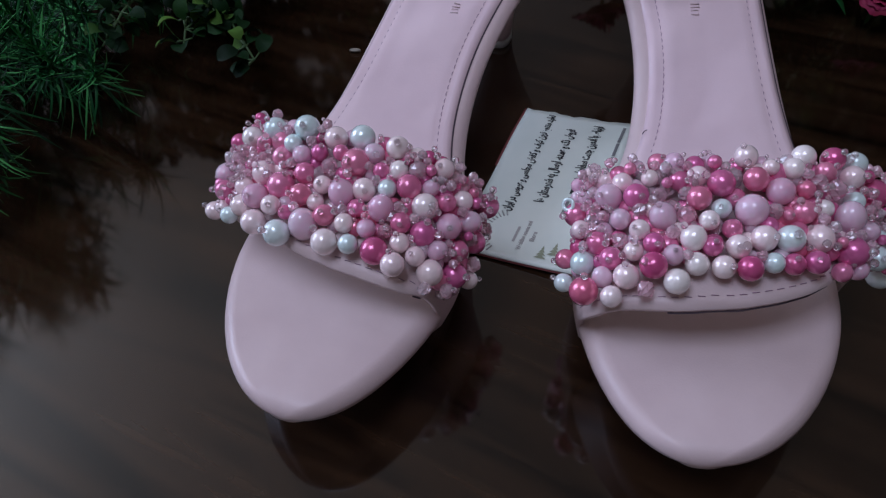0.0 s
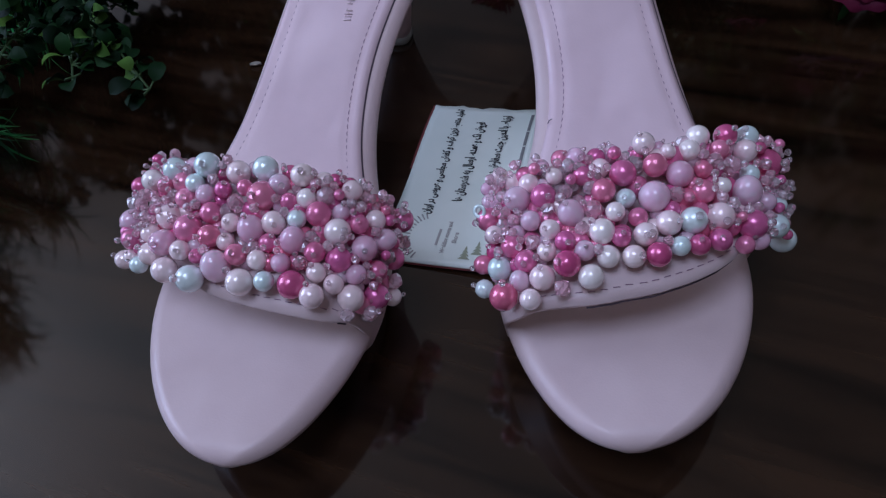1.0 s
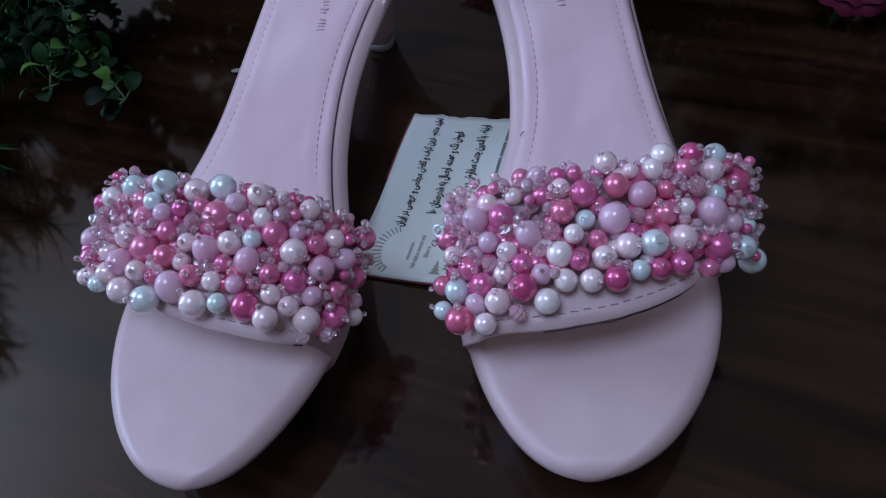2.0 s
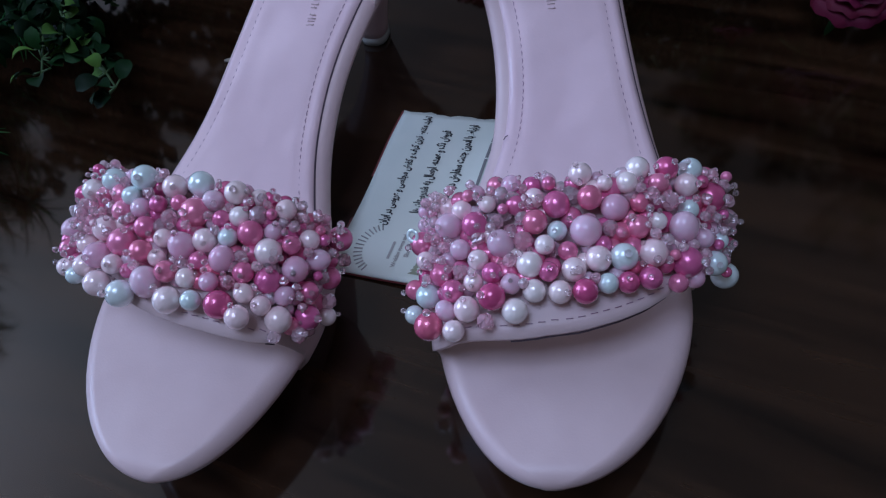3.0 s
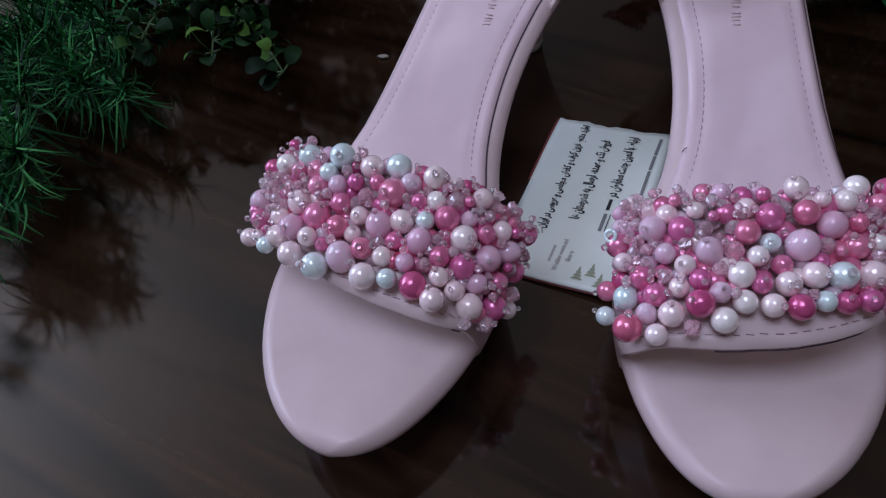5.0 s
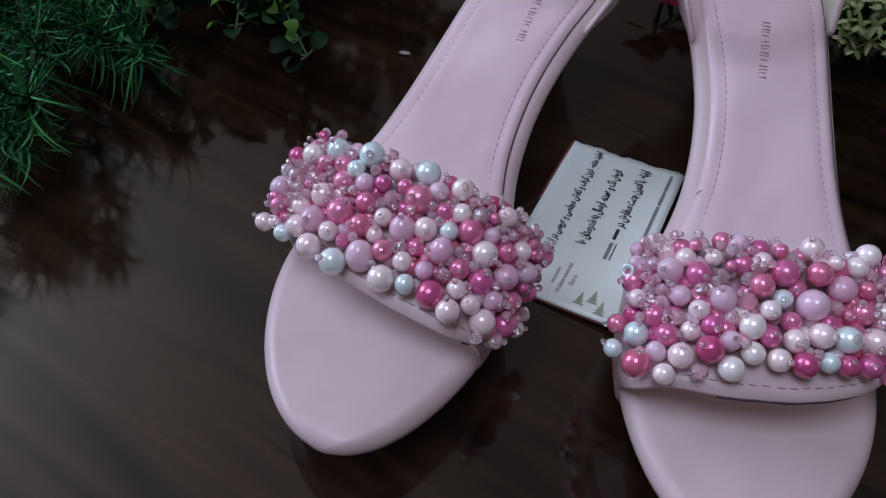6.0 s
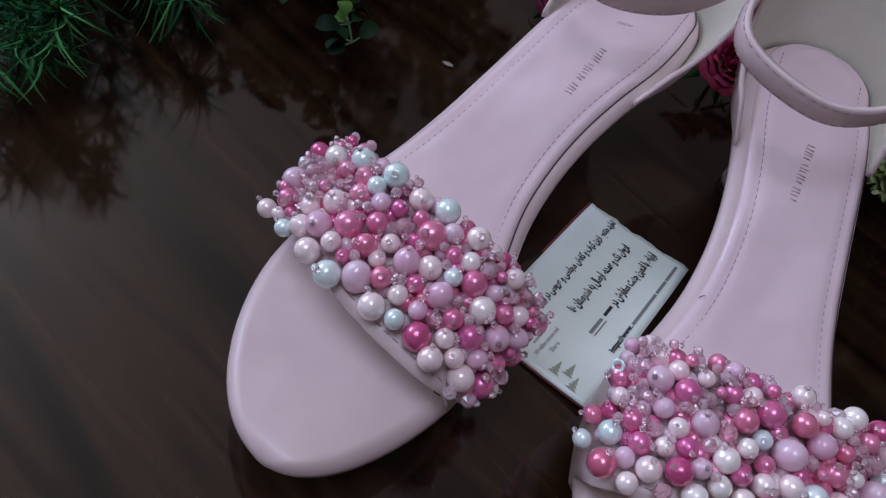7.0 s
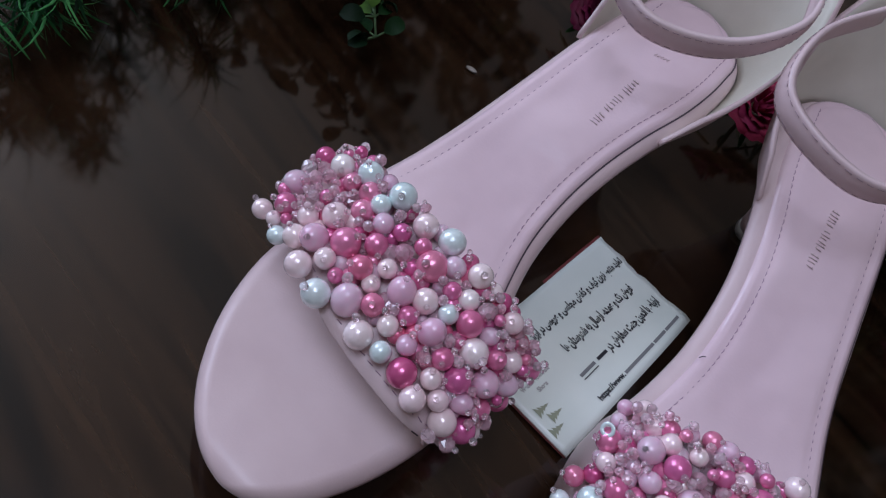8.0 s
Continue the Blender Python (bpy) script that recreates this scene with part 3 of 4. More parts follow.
    inner = [[p + Vector((-p.x, 0.215 - p.y, 0)).normalized() * 0.0022 for p in r] for r in grid]
    shell(bm, grid, inner)
    back = part("heel_counter", bm, [PINK, LINING], ob, "closed pink heel counter with cream lining")

    # ankle strap: a ribbon loop from side to side
    bm = bmesh.new()
    fv, fu, wide, back = loop_front
    ctrl = [Vector(c) for c in ((0.024, 0.262, 0.116), (0.029, 0.244, 0.112), (0.037 + 0.3 * fv, 0.216 + back, 0.103), (0.027 + fv, fu + 0.016, 0.092), (fv, fu, 0.088), (-0.027 - wide + fv, fu + 0.014, 0.091), (-0.037 - wide + 0.3 * fv, 0.216 + back, 0.102), (-0.029, 0.244, 0.112), (-0.024, 0.262, 0.116))]
    path = []
    for k in range(49):
        f = k / 48 * 6
        m = min(int(f), 5)
        f -= m
        p0, p1, p2, p3 = ctrl[m:m + 4]
        p = 0.5 * ((2 * p1) + (p2 - p0) * f + (2 * p0 - 5 * p1 + 4 * p2 - p3) * f * f + (3 * p1 - p0 - 3 * p2 + p3) * f ** 3)
        path.append(Vector((sgn * p.x, p.y, p.z)))
    grid, inner = [], []
    for i, p in enumerate(path):
        d = (path[min(i + 1, 48)] - path[max(i - 1, 0)]).normalized()
        up = Vector((0, -0.25, 1)).normalized()
        out = d.cross(up).normalized()
        if out.dot(p - Vector((0, 0.225, p.z))) < 0:
            out = -out
        grid.append([p + up * 0.0048 * s + out * 0.0010 * (1 - s * s) for s in (-1, -0.8, -0.4, 0, 0.4, 0.8, 1)])
        inner.append([q - out * 0.0020 for q in grid[-1]])
    shell(bm, grid, inner)
    strap2 = part("ankle_strap", bm, [PINK, PINK], ob)
    bm = bmesh.new()
    for edge in (0, -1):
        for i in range(2, 47):
            a, b = grid[i][edge], grid[i + 1][edge]
            inward = (grid[i][3] - a).normalized() * 0.0012
            out = (grid[i][3] - inner[i][3]).normalized() * 0.0003
            tube(bm, [a + inward + out, a.lerp(b, 0.6) + inward + out], 0.00014, 4)
    tagged(part("stitching", bm, PALE_THREAD, strap2), "pink thread", kind="stuff")

    # beaded strap over the toes
    bm = bmesh.new()
    grid, inner = [], []
    cols = [-0.05] + [k / 88 for k in range(89)] + [1.05]
    for a in cols:
        r, r2 = [], []
        for j in range(13):
            w0 = front_edge(a, first)
            w = w0 + (0.86 - w0) * j / 12
            p, n = vamp_frame(min(max(a, 0.003), 0.997), w, shift)
            if a < 0 or a > 1:
                p = p + Vector((-math.copysign(0.0050, p.x), 0, -0.0075))
                n = Vector((math.copysign(1, p.x), 0, -0.3)).normalized()
            m = p - n * 0.0018
            r.append((sgn * p.x, p.y, p.z))
            r2.append((sgn * m.x, m.y, m.z))
        grid.append(r)
        inner.append(r2)
    shell(bm, grid, inner)
    vamp = part("toe_strap", bm, [PINK, LINING], ob, "pink strap covered with pearl and glass beads")
    bm = bmesh.new()
    run, last = 0.0, None
    for k in range(1200):
        a = 0.15 + 0.7 * k / 1199
        w = front_edge(a, first) + 0.075
        p, n = vamp_frame(a, w, shift)
        run += (p - last).length if last else 0.0
        last = p
        if run > 0.0034:
            run = 0.0
            q = vamp_point(a + 0.7 / 1199, w, shift)
            d = (q - p).normalized() * 0.0010
            tube(bm, [(sgn * v.x, v.y, v.z) for v in (p - d + n * 0.0001, p + n * 0.0002, p + d + n * 0.0001)], 0.00014, 4)
    tagged(part("stitching", bm, THREAD, vamp), "mauve thread", kind="stuff")
    # a thin dark line under the strap's front rim
    bm = bmesh.new()
    a0, a1 = (0.205, 0.24) if first else (0.44, 0.70)
    rim = []
    for k in range(41):
        a = a0 + (a1 - a0) * k / 40
        p, n = vamp_frame(a, front_edge(a, first), shift)
        p = p - n * 0.0019
        rim.append((sgn * p.x, p.y - 0.0002, p.z))
    tube(bm, rim, 0.00028, 6)
    part("rim_line", bm, DARK_LINE, vamp, "thin dark line under the strap's front rim")

    placed = []

    def bead(kind, a, w, r, lift=0.0045):
        p, n = vamp_frame(a, w, shift)
        c = p + n * lift
        c = Vector((sgn * c.x, c.y, c.z))
        n = Vector((sgn * n.x, n.y, n.z))
        name, meshes = BEADS[kind]
        o = new(name, rng.choice(meshes))
        o.parent = vamp
        axis = (n + Vector((rng.uniform(-0.7, 0.7), rng.uniform(-0.7, 0.7), rng.uniform(-0.3, 0.3)))).normalized()
        o.matrix_basis = Matrix.LocRotScale(c, axis.to_track_quat("Z", "Y"), (r * (0.90 if kind == "quartz" else 1.0), r * (0.90 if kind == "quartz" else 1.0), r * (1.04 if kind == "quartz" else 1.0)))
        placed.append((c, r))

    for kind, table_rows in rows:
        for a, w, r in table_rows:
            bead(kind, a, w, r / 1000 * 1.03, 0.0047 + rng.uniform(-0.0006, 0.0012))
    if not first:
        p, n = vamp_frame(0.235, 0.66, shift)
        bm = bmesh.new()
        rings = []
        for k in range(20):
            a = k * math.tau / 20
            rings.append([(math.cos(a) * r, math.sin(a) * r, z) for r, z in ((0.0022, 0.0), (0.0021, 0.0005), (0.0011, 0.0003), (0.0011, -0.0001))])
        loft(bm, rings + rings[:1], caps=False)
        disc = part("sequin", bm, PALE, vamp, "silvery ring sequin")
        disc.matrix_basis = Matrix.LocRotScale(p + n * 0.0085, (n + Vector((0, -0.8, 0.3))).to_track_quat("Z", "Y"), None)
        bm = bmesh.new()
        tube(bm, [(-0.0168, 0.1215, 0.0318), (-0.0161, 0.1221, 0.0328), (-0.0152, 0.1224, 0.0332)], 0.00018, 5)
        part("loose_thread", bm, DARK_LINE, insole, "short brown loose thread")
    # the beads between them
    tiny = []
    small = 0
    for tries in range(5600):
        stage = 0 if tries < 2800 else 1 if tries < 4400 else 2
        a = rng.uniform(0.12 if first else 0.21, 0.64 if first else 0.86) if stage == 0 else rng.uniform(0.18 if first else 0.25, 0.68 if first else 0.82)
        w = rng.uniform(0.10 if a > 0.66 or a < 0.2 else 0.24, 0.88)
        r = (rng.uniform(0.0025, 0.0034), rng.uniform(0.0015, 0.0021), rng.uniform(0.0009, 0.0013))[stage]
        lift = (rng.uniform(0.0014, 0.0028), rng.uniform(0.004, 0.0072), rng.uniform(0.005, 0.0090))[stage]
        p, n = vamp_frame(a, w, shift)
        c = p + n * lift
        c = Vector((sgn * c.x, c.y, c.z))
        if all((c - q).length > (r + s) * (0.68, 0.84, 0.9)[stage] for q, s in placed):
            if stage == 0:
                bead(rng.choice(["rose", "quartz", "rose", "crystal", "rose", "quartz", "cream", "rose"]), a, w, r, lift)
            elif stage == 1 and small < 52:
                small += 1
                bead(rng.choice(["crystal", "crystal", "crystal", "crystal", "crystal", "rose"]), a, w, r, lift)
            elif stage == 2 and len(tiny) < 50:
                tiny.append((c, r))
                placed.append((c, r))
    bm = bmesh.new()
    for c, r in tiny:
        bmesh.ops.create_uvsphere(bm, u_segments=8, v_segments=6, radius=r, matrix=Matrix.Translation(c))
    tagged(part("seed_bead_filling", bm, SEED, vamp, "tiny clear glass seed beads"), kind="stuff")


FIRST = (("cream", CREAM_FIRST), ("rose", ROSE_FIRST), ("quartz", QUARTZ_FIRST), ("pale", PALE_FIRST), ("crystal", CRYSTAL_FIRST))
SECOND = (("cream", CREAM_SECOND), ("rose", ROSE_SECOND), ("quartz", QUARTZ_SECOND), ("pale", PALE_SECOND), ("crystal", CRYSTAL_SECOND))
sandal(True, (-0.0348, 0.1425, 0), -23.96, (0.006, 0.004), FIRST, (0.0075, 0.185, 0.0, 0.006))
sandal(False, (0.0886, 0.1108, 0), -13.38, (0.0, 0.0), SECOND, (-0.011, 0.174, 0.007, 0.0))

# ---- the card ----
FORMS = {"ا": (0xFE8D, 2), "ب": (0xFE8F, 4), "ت": (0xFE95, 4), "ج": (0xFE9D, 4), "د": (0xFEA9, 2), "ر": (0xFEAD, 2), "س": (0xFEB1, 4), "ش": (0xFEB5, 4),
         "ط": (0xFEC1, 4), "ع": (0xFEC9, 4), "ف": (0xFED1, 4), "ک": (0xFB8E, 4), "ل": (0xFEDD, 4), "م": (0xFEE1, 4), "ن": (0xFEE5, 4), "ه": (0xFEE9, 4),
         "و": (0xFEED, 2), "ی": (0xFBFC, 4)}


def joined(text):
    """Persian letters in their joined forms, in the order in which they stand from left to right."""
    out = []
    for i, c in enumerate(text):
        if c not in FORMS:
            out.append(c)
            continue
        base, n = FORMS[c]
        before = i > 0 and text[i - 1] in FORMS and FORMS[text[i - 1]][1] == 4
        after = n == 4 and i + 1 < len(text) and text[i + 1] in FORMS
        out.append(chr(base + (3 if before and after else 1 if before else 2 if after else 0)))
    return "".join(reversed(out))


def bend(s, t):
    """Height of the card: s along its length, t across."""
    return 0.0012 + 0.0055 * max(0.0, (t - 0.012) / 0.038) ** 1.6 * (0.4 + 0.6 * math.sin(min(s / 0.09, 1) * math.pi)) + 0.0008 * math.sin(s * 90)


def card():
    e = pose(0.068, 0.2955, 0, 0, 0, 62)
    ob = thing("business_card", "white printed card with a dark red back between the sandals", "card", e)
    # local: x runs against the card's length (towards the text's end of line), y up the text

    def spot(s, t, up=0.0):
        return Vector((-s, -t, bend(s, t) + up))
    bm = bmesh.new()
    n, m = 30, 16
    ripple = lambda t: 0.0006 * math.sin(t * 380) + 0.0004 * math.sin(t * 900)
    grid = [[spot(0.0912 * i / n + (ripple(0.051 * j / m) if i == 0 else 0), 0.051 * j / m) for j in range(m + 1)] for i in range(n + 1)]
    shell(bm, grid, [[p - Vector((0, 0, 0.0006)) for p in r] for r in grid])
    part("sheet", bm, [PAPER, CARD_EDGE], ob)
    bm = bmesh.new()
    grid = [[spot(0.0920 * i / n - 0.0003, 0.0522 * j / m - 0.0013, -0.0008) for j in range(m + 1)] for i in range(n + 1)]
    shell(bm, grid, [[p - Vector((0, 0, 0.0003)) for p in r] for r in grid])
    part("backing", bm, [CARD_EDGE, CARD_EDGE], ob, "dark red back sheet")

    def lettering(text, s_mid, t, length, height, mat):
        cu = bpy.data.curves.new("lettering", "FONT")
        cu.body, cu.align_x, cu.align_y, cu.offset = text, "CENTER", "CENTER", 0.045
        tmp = new("lettering", cu)
        bpy.context.view_layer.update()
        me = bpy.data.meshes.new_from_object(tmp.evaluated_get(bpy.context.evaluated_depsgraph_get()))
        bpy.data.objects.remove(tmp)
        bm = bmesh.new()
        bm.from_mesh(me)
        xs, ys = [v.co.x for v in bm.verts], [v.co.y for v in bm.verts]
        x0, x1, y0, y1 = min(xs), max(xs), min(ys), max(ys)
        for v in bm.verts:
            s = s_mid - ((v.co.x - x0) / (x1 - x0) - 0.5) * length
            tt = t - ((v.co.y - y0) / (y1 - y0) - 0.5) * height
            v.co = spot(s, tt, 0.00025)
        part("lettering", bm, mat, ob, smooth=False)

    lettering(joined("تولید متنوع ترین کیف و کفش مجلسی و عروسی در ایران"), 0.034, 0.0135, 0.0635, 0.0056, INK)
    lettering(joined("فروش تک و عمده، ارسال به شهرستان ها"), 0.034, 0.0245, 0.047, 0.0056, INK)
    lettering(joined("ارتباط با ادمین جهت سفارش در"), 0.0245, 0.0355, 0.038, 0.0056, INK)
    lettering("https://www.", 0.0560, 0.0462, 0.0165, 0.0032, INK)

    def bar(s0, s1, t, h, mat, name="printed_bar"):
        bm = bmesh.new()
        k = max(2, int(abs(s1 - s0) / 0.002))
        grid = [[spot(s0 + (s1 - s0) * i / k, t + h * j, 0.0003) for j in (-0.5, 0.5)] for i in range(k + 1)]
        shell(bm, grid, [[p - Vector((0, 0, 0.0001)) for p in r] for r in grid])
        part(name, bm, [mat, mat], ob, smooth=False)
    bar(0.0445, 0.0505, 0.0355, 0.0014, INK)
    bar(0.0525, 0.062, 0.0355, 0.0014, THIN_INK)
    bar(0.0525, 0.062, 0.0374, 0.0004, INK)
    bar(0.0045, 0.0165, 0.0462, 0.0013, THIN_INK)
    bar(0.0172, 0.0262, 0.0462, 0.0013, THIN_INK)
    bar(0.0270, 0.0470, 0.0462, 0.0013, THIN_INK)
    bar(0.0735, 0.0820, 0.0216, 0.0010, GREY_INK)
    lettering("Wedding gowns and", 0.0775, 0.0250, 0.0165, 0.0024, GREY_INK)
    lettering("Shoes", 0.0775, 0.0284, 0.0055, 0.0020, GREY_INK)
    # a fan of grey strokes, and two small printed firs
    bm = bmesh.new()
    for k in range(15):
        a = radians(20 + 10 * k)
        tube(bm, [spot(0.0775 - 0.008 * math.cos(a) * 1.2, 0.017 - 0.007 * math.sin(a), 0.0002), spot(0.0775 - 0.0105 * math.cos(a) * 1.2, 0.017 - 0.0105 * math.sin(a), 0.0002)], 0.0003, 4)
    part("printed_fan", bm, GREY_INK, ob)
    for t, s in ((0.034, 0.083), (0.0385, 0.0805), (0.0425, 0.0845)):
        bm = bmesh.new()
        for j in range(4):
            pts = [spot(s + 0.0015 * j, t - 0.0006 - 0.0006 * j, 0.0003), spot(s + 0.0015 * j, t + 0.0006 + 0.0006 * j, 0.0003), spot(s + 0.0015 * j - 0.002, t, 0.0003)]
            bm.faces.new([bm.verts.new(p) for p in pts])
        part("printed_tree", bm, TREE_INK, ob, smooth=False)


card()

# ---- dry petal on the table ----
bm = bmesh.new()
grid = [[(0.006 * (i / 6 - 0.5), 0.0028 * math.sin(math.pi * (0.06 + 0.88 * i / 6)) * (j / 4 - 0.5), 0.0006 + 0.0012 * (j / 4 - 0.5) ** 2 * 4) for j in range(5)] for i in range(7)]
shell(bm, grid, [[(x, y, z - 0.0004) for x, y, z in r] for r in grid])
tagged(part("fallen_petal", bm, [PETAL, PETAL], at=pose(-0.013, 0.360, 0, 0, 0, -12)), "small dry beige petal lying on the table", "petal")


# ---- plants ----
def needle(bm, base, way, length, width, rng, hook=0.45):
    """One narrow, drooping leaf with a folded section."""
    way = way.normalized()
    side = way.cross(Vector((0, 0, 1)))
    if side.length < 0.1:
        side = Vector((1, 0, 0))
    side.normalize()
    up = side.cross(way)
    droop, curl = rng.uniform(-hook, hook + 0.1), rng.uniform(-hook, hook)
    rows = []
    for k in range(7):
        f = k / 6
        c = base + way * length * (f - hook * 0.4 * f ** 3) + Vector((0, 0, -droop * length * f * f)) + side * length * curl * f ** 2.4
        w = width * (1 - f) ** 0.55 * (0.55 + 0.8 * f) + 0.0001
        rows.append([c + side * w, c + up * w * 0.6, c - side * w])
    loft(bm, rows, caps=False, loop=False)


def needle_plant(at, stems, seed):
    rng = random.Random(seed)
    ob = thing("artificial_fern_plant", "bright green artificial plant with tufts of narrow leaves", "plant", pose(*at))
    bs, bl = bmesh.new(), bmesh.new()
    for tip in stems:
        tip = Vector(tip)
        base = Vector((rng.uniform(-0.02, 0.02), rng.uniform(-0.02, 0.02), 0.004))
        mid = (base + tip) / 2 + Vector((rng.uniform(-0.015, 0.015), rng.uniform(-0.015, 0.015), 0.02))
        pts = [base.lerp(mid, f).lerp(mid.lerp(tip, f), f) for f in (0, 0.2, 0.4, 0.6, 0.8, 1)]
        tube(bs, pts, 0.0016, 5, 0.6)
        for k in range(9):
            f = 0.25 + 0.75 * k / 8
            c = base.lerp(mid, f).lerp(mid.lerp(tip, f), f)
            d = (mid.lerp(tip, f) - base.lerp(mid, f)).normalized()
            for q in range(34 if k < 8 else 70):
                v = (d * rng.uniform(0.3, 1.0) + Vector((rng.gauss(0, 0.6), rng.gauss(0, 0.6), rng.gauss(0.1, 0.5))))
                needle(bl, c, v, rng.uniform(0.015, 0.027), rng.uniform(0.0006, 0.0010), rng, 0.85)
    part("stem", bs, STEM, ob)
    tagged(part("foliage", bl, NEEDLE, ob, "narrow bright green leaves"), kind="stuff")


FERN = (-0.228, 0.414, 0)
needle_plant(FERN, [(0.063, -0.150, 0.03), (0.076, -0.148, 0.045), (0.052, -0.165, 0.03), (0.075, -0.085, 0.03), (0.095, -0.09, 0.028), (0.06, -0.145, 0.035), (0.03, -0.13, 0.045), (0.085, -0.05, 0.035), (0.02, -0.10, 0.09), (-0.04, -0.10, 0.06),
                    (-0.06, -0.03, 0.19), (-0.05, -0.04, 0.14), (0.115, -0.02, 0.03), (-0.08, 0.05, 0.21), (-0.09, -0.06, 0.10), (0.005, -0.10, 0.12), (-0.035, -0.13, 0.13)], 3)


def round_plant(at, stems, seed):
    rng = random.Random(seed)
    ob = thing("artificial_eucalyptus_sprig", "dark green artificial sprig with small round leaves", "plant", pose(*at))
    bs, bl = bmesh.new(), bmesh.new()
    for tip in stems:
        tip = Vector(tip)
        base = Vector((rng.uniform(-0.01, 0.01), rng.uniform(-0.01, 0.01), 0.004))
        mid = (base + tip) / 2 + Vector((rng.uniform(-0.01, 0.01), rng.uniform(-0.01, 0.01), 0.03))
        pts = [base.lerp(mid, f).lerp(mid.lerp(tip, f), f) for f in (0, 0.2, 0.4, 0.6, 0.8, 1)]
        tube(bs, pts, 0.0011, 5, 0.5)
        for k in range(14):
            f = 0.2 + 0.8 * k / 13
            c = base.lerp(mid, f).lerp(mid.lerp(tip, f), f)
            for q in range(4):
                way = Vector((rng.gauss(0, 1), rng.gauss(0, 1), rng.gauss(0, 0.5))).normalized()
                face = Vector((rng.gauss(0, 0.6), rng.gauss(0, 0.6), 1))
                side = way.cross(face).normalized()
                up = side.cross(way)
                l, w = rng.uniform(0.007, 0.0115), rng.uniform(0.0030, 0.0046)
                tube(bs, [c, c + way * 0.004], 0.0005, 4)
                rows = []
                for i in range(7):
                    g = i / 6
                    s = w * math.sqrt(max(0.0, 1 - (2 * g - 1) ** 2)) + 0.0002
                    p = c + way * (0.004 + l * g) + up * 0.002 * math.sin(g * 3)
                    rows.append([p + side * s + up * 0.0012 * s / w, p, p - side * s + up * 0.0012 * s / w])
                loft(bl, rows, caps=False, loop=False)
    part("stem", bs, STEM, ob)
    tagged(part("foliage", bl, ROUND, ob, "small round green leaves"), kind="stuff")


round_plant((-0.105, 0.449, 0), [(0.05, -0.13, 0.028), (0.03, -0.10, 0.04), (0.06, -0.07, 0.05), (-0.01, -0.08, 0.06), (0.015, -0.11, 0.03), (-0.02, -0.11, 0.035), (0.04, -0.05, 0.04), (0.07, 0.0, 0.15), (0.05, 0.03, 0.20), (0.06, 0.05, 0.12), (0.03, -0.04, 0.02), (0.03, 0.05, 0.03), (0.045, 0.04, 0.07), (0.0, 0.05, 0.10), (0.02, 0.06, 0.14), (-0.03, 0.04, 0.15), (-0.035, 0.05, 0.17), (0.045, 0.02, 0.11), (-0.01, 0.03, 0.05), (0.02, 0.03, 0.08), (-0.03, 0.02, 0.03), (-0.04, 0.0, 0.06), (0.06, 0.02, 0.02)], 8)
round_plant((-0.04, 0.50, 0), [(0.03, -0.04, 0.12), (0.05, 0.0, 0.14), (-0.01, -0.03, 0.14), (0.02, 0.02, 0.16), (-0.02, 0.03, 0.16), (0.0, 0.0, 0.04), (0.03, 0.01, 0.05), (-0.04, 0.0, 0.05), (0.06, 0.02, 0.09), (-0.05, -0.02, 0.10), (0.02, -0.02, 0.08), (0.06, -0.06, 0.06), (0.01, -0.07, 0.05), (-0.03, -0.06, 0.04)], 18)
round_plant((-0.160, 0.475, 0), [(0.02, -0.06, 0.05), (-0.03, -0.05, 0.06), (0.05, -0.04, 0.08), (-0.05, -0.02, 0.09), (0.0, -0.03, 0.11), (0.04, 0.0, 0.13), (-0.03, 0.01, 0.14), (0.0, 0.03, 0.16), (0.06, -0.07, 0.03), (-0.01, -0.08, 0.03), (-0.06, -0.05, 0.03), (0.07, -0.02, 0.05), (0.03, -0.05, 0.02)], 58)
round_plant((-0.22, 0.54, 0), [(0.03, -0.04, 0.09), (0.06, -0.02, 0.11), (-0.01, -0.05, 0.12), (0.02, 0.02, 0.13), (-0.05, -0.03, 0.15), (0.06, -0.07, 0.05), (0.0, -0.08, 0.07), (-0.06, -0.05, 0.08), (0.09, -0.03, 0.07)], 28)


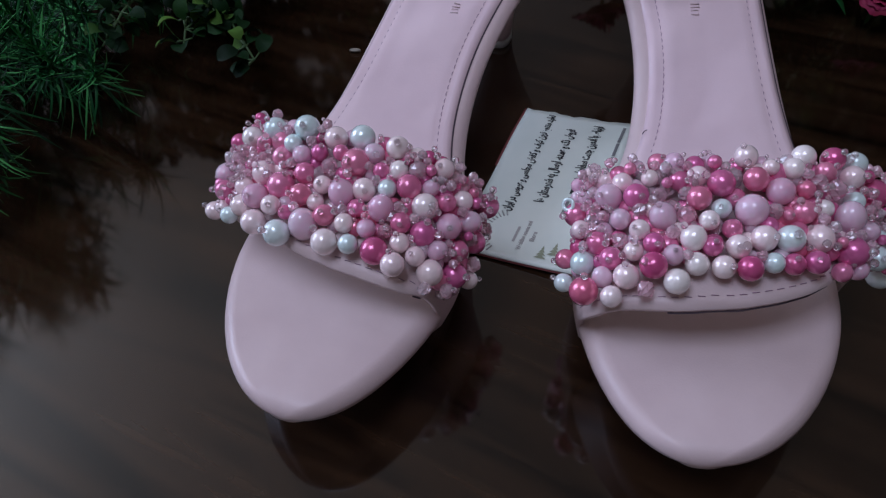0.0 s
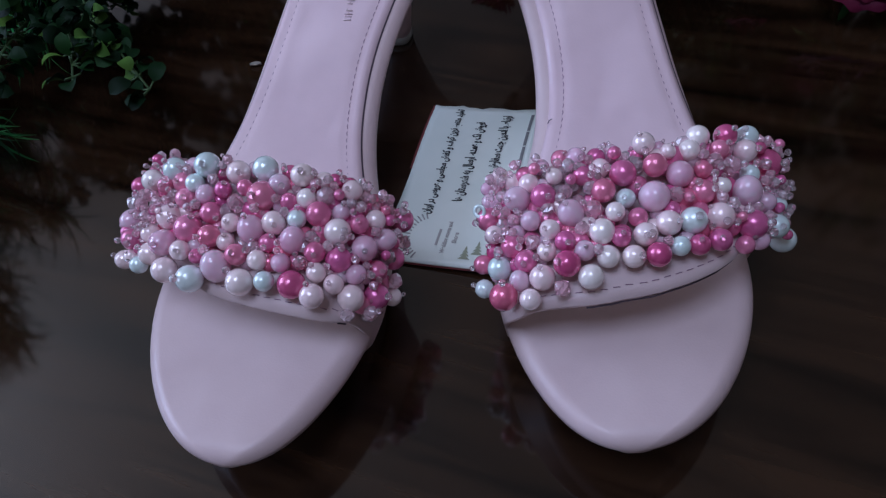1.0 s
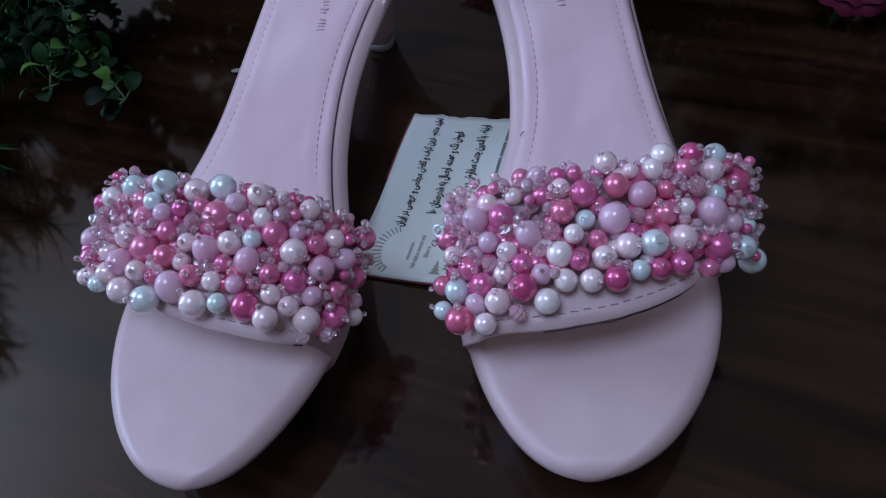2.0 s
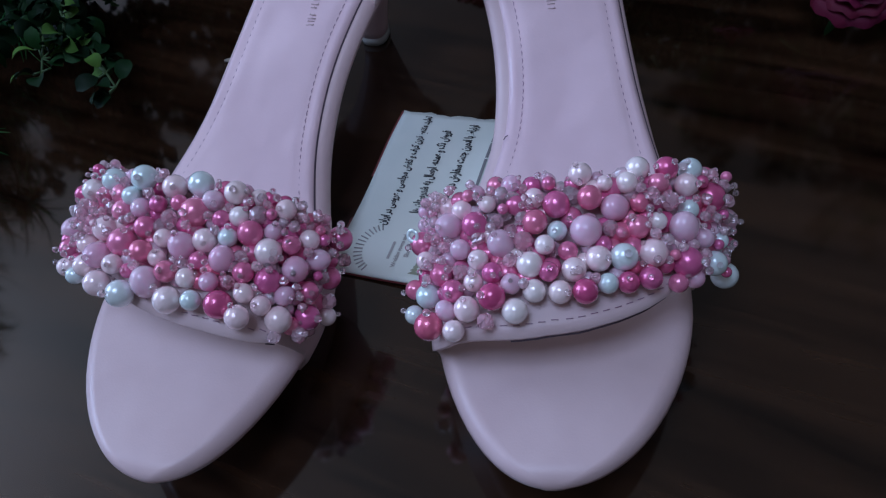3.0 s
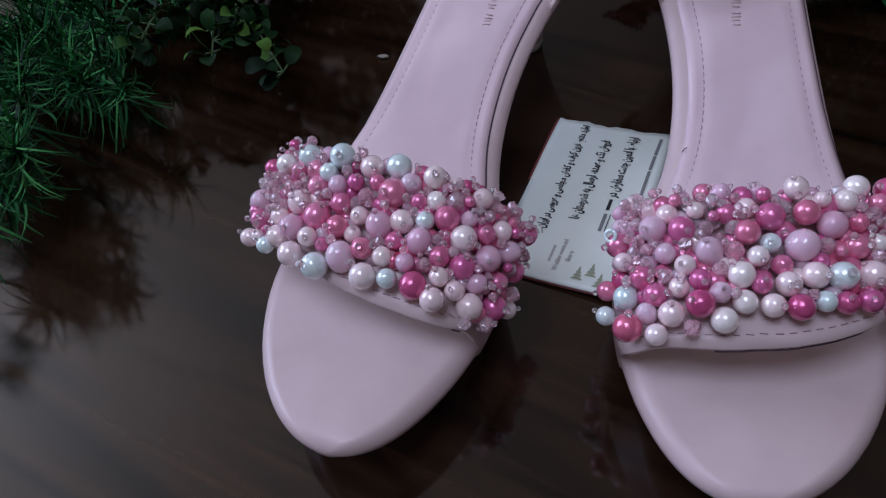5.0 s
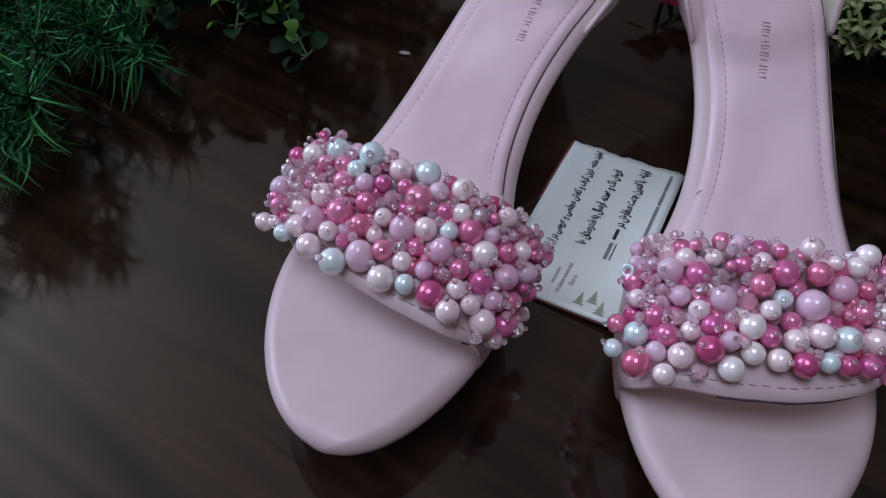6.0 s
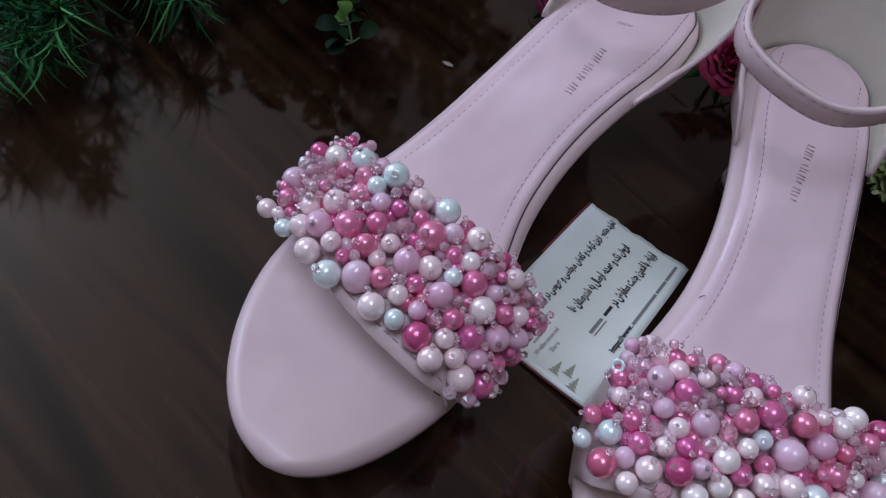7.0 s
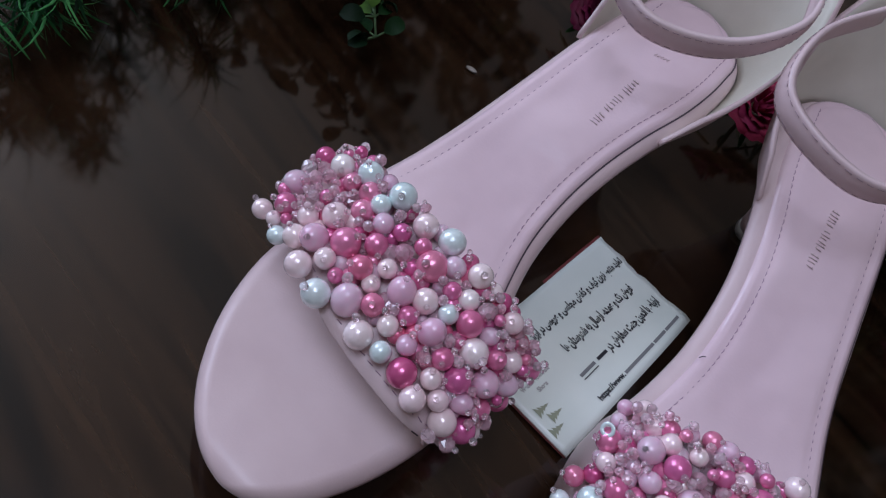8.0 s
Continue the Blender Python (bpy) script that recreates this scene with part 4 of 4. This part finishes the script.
def rose_flower(at, radius, mat, tilt, seed, label):
    rng = random.Random(seed)
    ob = thing("artificial_rose", label, "flower", pose(*at) @ pose(0, 0, 0, *tilt), "artificial roses")
    bm = bmesh.new()
    for ring in range(6):
        n = 3 + ring
        for k in range(n):
            a = (k + 0.5 * (ring % 2)) * math.tau / n + rng.uniform(-0.2, 0.2)
            r = radius * (0.10 + 0.14 * ring)
            spread = radius * (0.28 + 0.06 * ring)
            tall = radius * (0.95 - 0.10 * ring)
            rows = []
            for i in range(8):
                g = i / 7
                row = []
                wide = (spread * 1.5 / (r + 0.35 * radius)) * max(0.0, math.sin(math.pi * (0.16 + 0.70 * g))) ** 0.7
                for j in range(9):
                    h = (j / 8 - 0.5) * 2
                    ang = a + h * wide
                    rr = r * (0.40 + 0.60 * math.sin(g * math.pi / 2)) + radius * 0.045 * ring * g ** 3 + 0.04 * radius * math.sin(5 * h + a * 3) * g
                    row.append(Vector((rr * math.cos(ang), rr * math.sin(ang), -0.25 * radius + tall * (g - 0.22 * h * h * g) - 0.05 * ring * radius * g ** 4)))
                rows.append(row)
            loft(bm, rows, caps=False, loop=False)
    part("petals", bm, mat, ob)
    bm = bmesh.new()
    for k in range(5):
        a = k * math.tau / 5
        d = Vector((math.cos(a), math.sin(a), -0.35))
        needle(bm, Vector((0, 0, -0.36 * radius)) + d * 0.4 * radius, d, radius * 0.8, radius * 0.14, rng, 0.06)
    part("sepals", bm, ROUND, ob)
    bm = bmesh.new()
    low = pose(*at) @ pose(0, 0, 0, *tilt)
    foot = low.inverted() @ Vector((at[0] + 0.01, at[1] + 0.03, 0.002))
    tube(bm, [Vector((0, 0, -0.25 * radius)), Vector((0, 0, -0.5 * radius)).lerp(foot, 0.4), foot], 0.0013, 5)
    part("stem", bm, STEM, ob)


rose_flower((0.272, 0.288, 0.028), 0.021, MAGENTA, (35, -25, 0), 1, "magenta artificial rose lying on the table")
rose_flower((0.244, 0.328, 0.020), 0.011, CRIMSON, (30, -20, 10), 2, "small crimson artificial rosebud")
rose_flower((0.310, 0.345, 0.085), 0.021, CRIMSON, (25, 5, 0), 11, "crimson artificial rose of the bouquet")
rose_flower((0.275, 0.400, 0.130), 0.021, MAGENTA, (20, -10, 0), 12, "magenta artificial rose of the bouquet")
rose_flower((0.345, 0.300, 0.120), 0.020, MAGENTA, (20, 15, 0), 13, "magenta artificial rose of the bouquet")
rose_flower((0.330, 0.420, 0.190), 0.022, CRIMSON, (10, 10, 0), 14, "crimson artificial rose of the bouquet")
round_plant((0.315, 0.385, 0), [(-0.03, -0.06, 0.05), (0.03, -0.06, 0.08), (-0.05, -0.01, 0.10), (0.04, -0.01, 0.13), (0.0, -0.03, 0.16), (-0.02, 0.03, 0.20), (0.05, 0.04, 0.18), (0.02, -0.08, 0.12), (0.06, -0.05, 0.06), (-0.06, 0.03, 0.15), (-0.07, -0.02, 0.06), (-0.06, -0.02, 0.13), (-0.04, -0.02, 0.17), (0.0, -0.02, 0.10), (0.02, -0.03, 0.18), (0.05, -0.03, 0.20), (-0.02, 0.0, 0.14), (0.0, 0.02, 0.06), (0.03, 0.0, 0.22), (-0.05, 0.02, 0.04), (0.05, 0.02, 0.10)], 38)
round_plant((0.405, 0.37, 0), [(-0.05, -0.03, 0.06), (0.0, -0.04, 0.10), (0.04, -0.03, 0.14), (-0.04, -0.01, 0.16), (0.0, 0.0, 0.20), (0.05, 0.01, 0.24), (-0.02, -0.02, 0.27), (0.03, -0.02, 0.30), (0.07, 0.0, 0.18), (-0.05, 0.02, 0.22), (0.02, 0.03, 0.12), (0.06, -0.05, 0.07), (-0.03, -0.05, 0.12), (0.02, -0.05, 0.20), (0.05, -0.02, 0.28), (-0.06, 0.0, 0.11), (0.0, -0.03, 0.24), (0.08, -0.03, 0.23)], 48)
rose_flower((0.037, 0.425, 0.020), 0.016, MAGENTA, (30, -10, 0), 6, "magenta artificial rose behind the sandals")
rose_flower((0.132, 0.408, 0.022), 0.018, CRIMSON, (30, 10, 0), 4, "crimson artificial rose behind the sandals")
rose_flower((0.158, 0.425, 0.030), 0.017, MAGENTA, (20, -10, 0), 5, "magenta artificial rose behind the sandals")


def blossom_cluster(at, seed):
    rng = random.Random(seed)
    ob = thing("artificial_hydrangea", "pale lime artificial blossom cluster with green leaves", "flower", pose(*at))
    bm = bmesh.new()
    for k in range(190):
        a, e = rng.uniform(0, math.tau), rng.uniform(-0.1, 1.3)
        n = Vector((math.cos(a) * math.cos(e), math.sin(a) * math.cos(e), math.sin(e)))
        c = Vector((0, 0, 0.024)) + n * rng.uniform(0.018, 0.031)
        q = n.to_track_quat("Z", "Y")
        for j in range(4):
            b = j * math.pi / 2 + a
            d = q @ Vector((math.cos(b), math.sin(b), 0.35))
            needle(bm, c, d, 0.0065, 0.0026, rng)
    tagged(part("blossom", bm, LIME, ob), kind="stuff")
    bm = bmesh.new()
    for k in range(46):
        a = rng.uniform(0, math.tau)
        d = Vector((math.cos(a), math.sin(a), rng.uniform(0.2, 1.6)))
        needle(bm, Vector((0, 0.01, 0.012)), d, rng.uniform(0.03, 0.05), 0.003, rng)
    part("leaves", bm, NEEDLE, ob)
    bm = bmesh.new()
    tube(bm, [(0, 0, 0.03), (0.003, 0.01, 0.015), (0.01, 0.03, 0.001)], 0.0015, 5)
    part("stem", bm, STEM, ob)


blossom_cluster((0.222, 0.362, 0), 6)
blossom_cluster((0.265, 0.400, 0), 7)
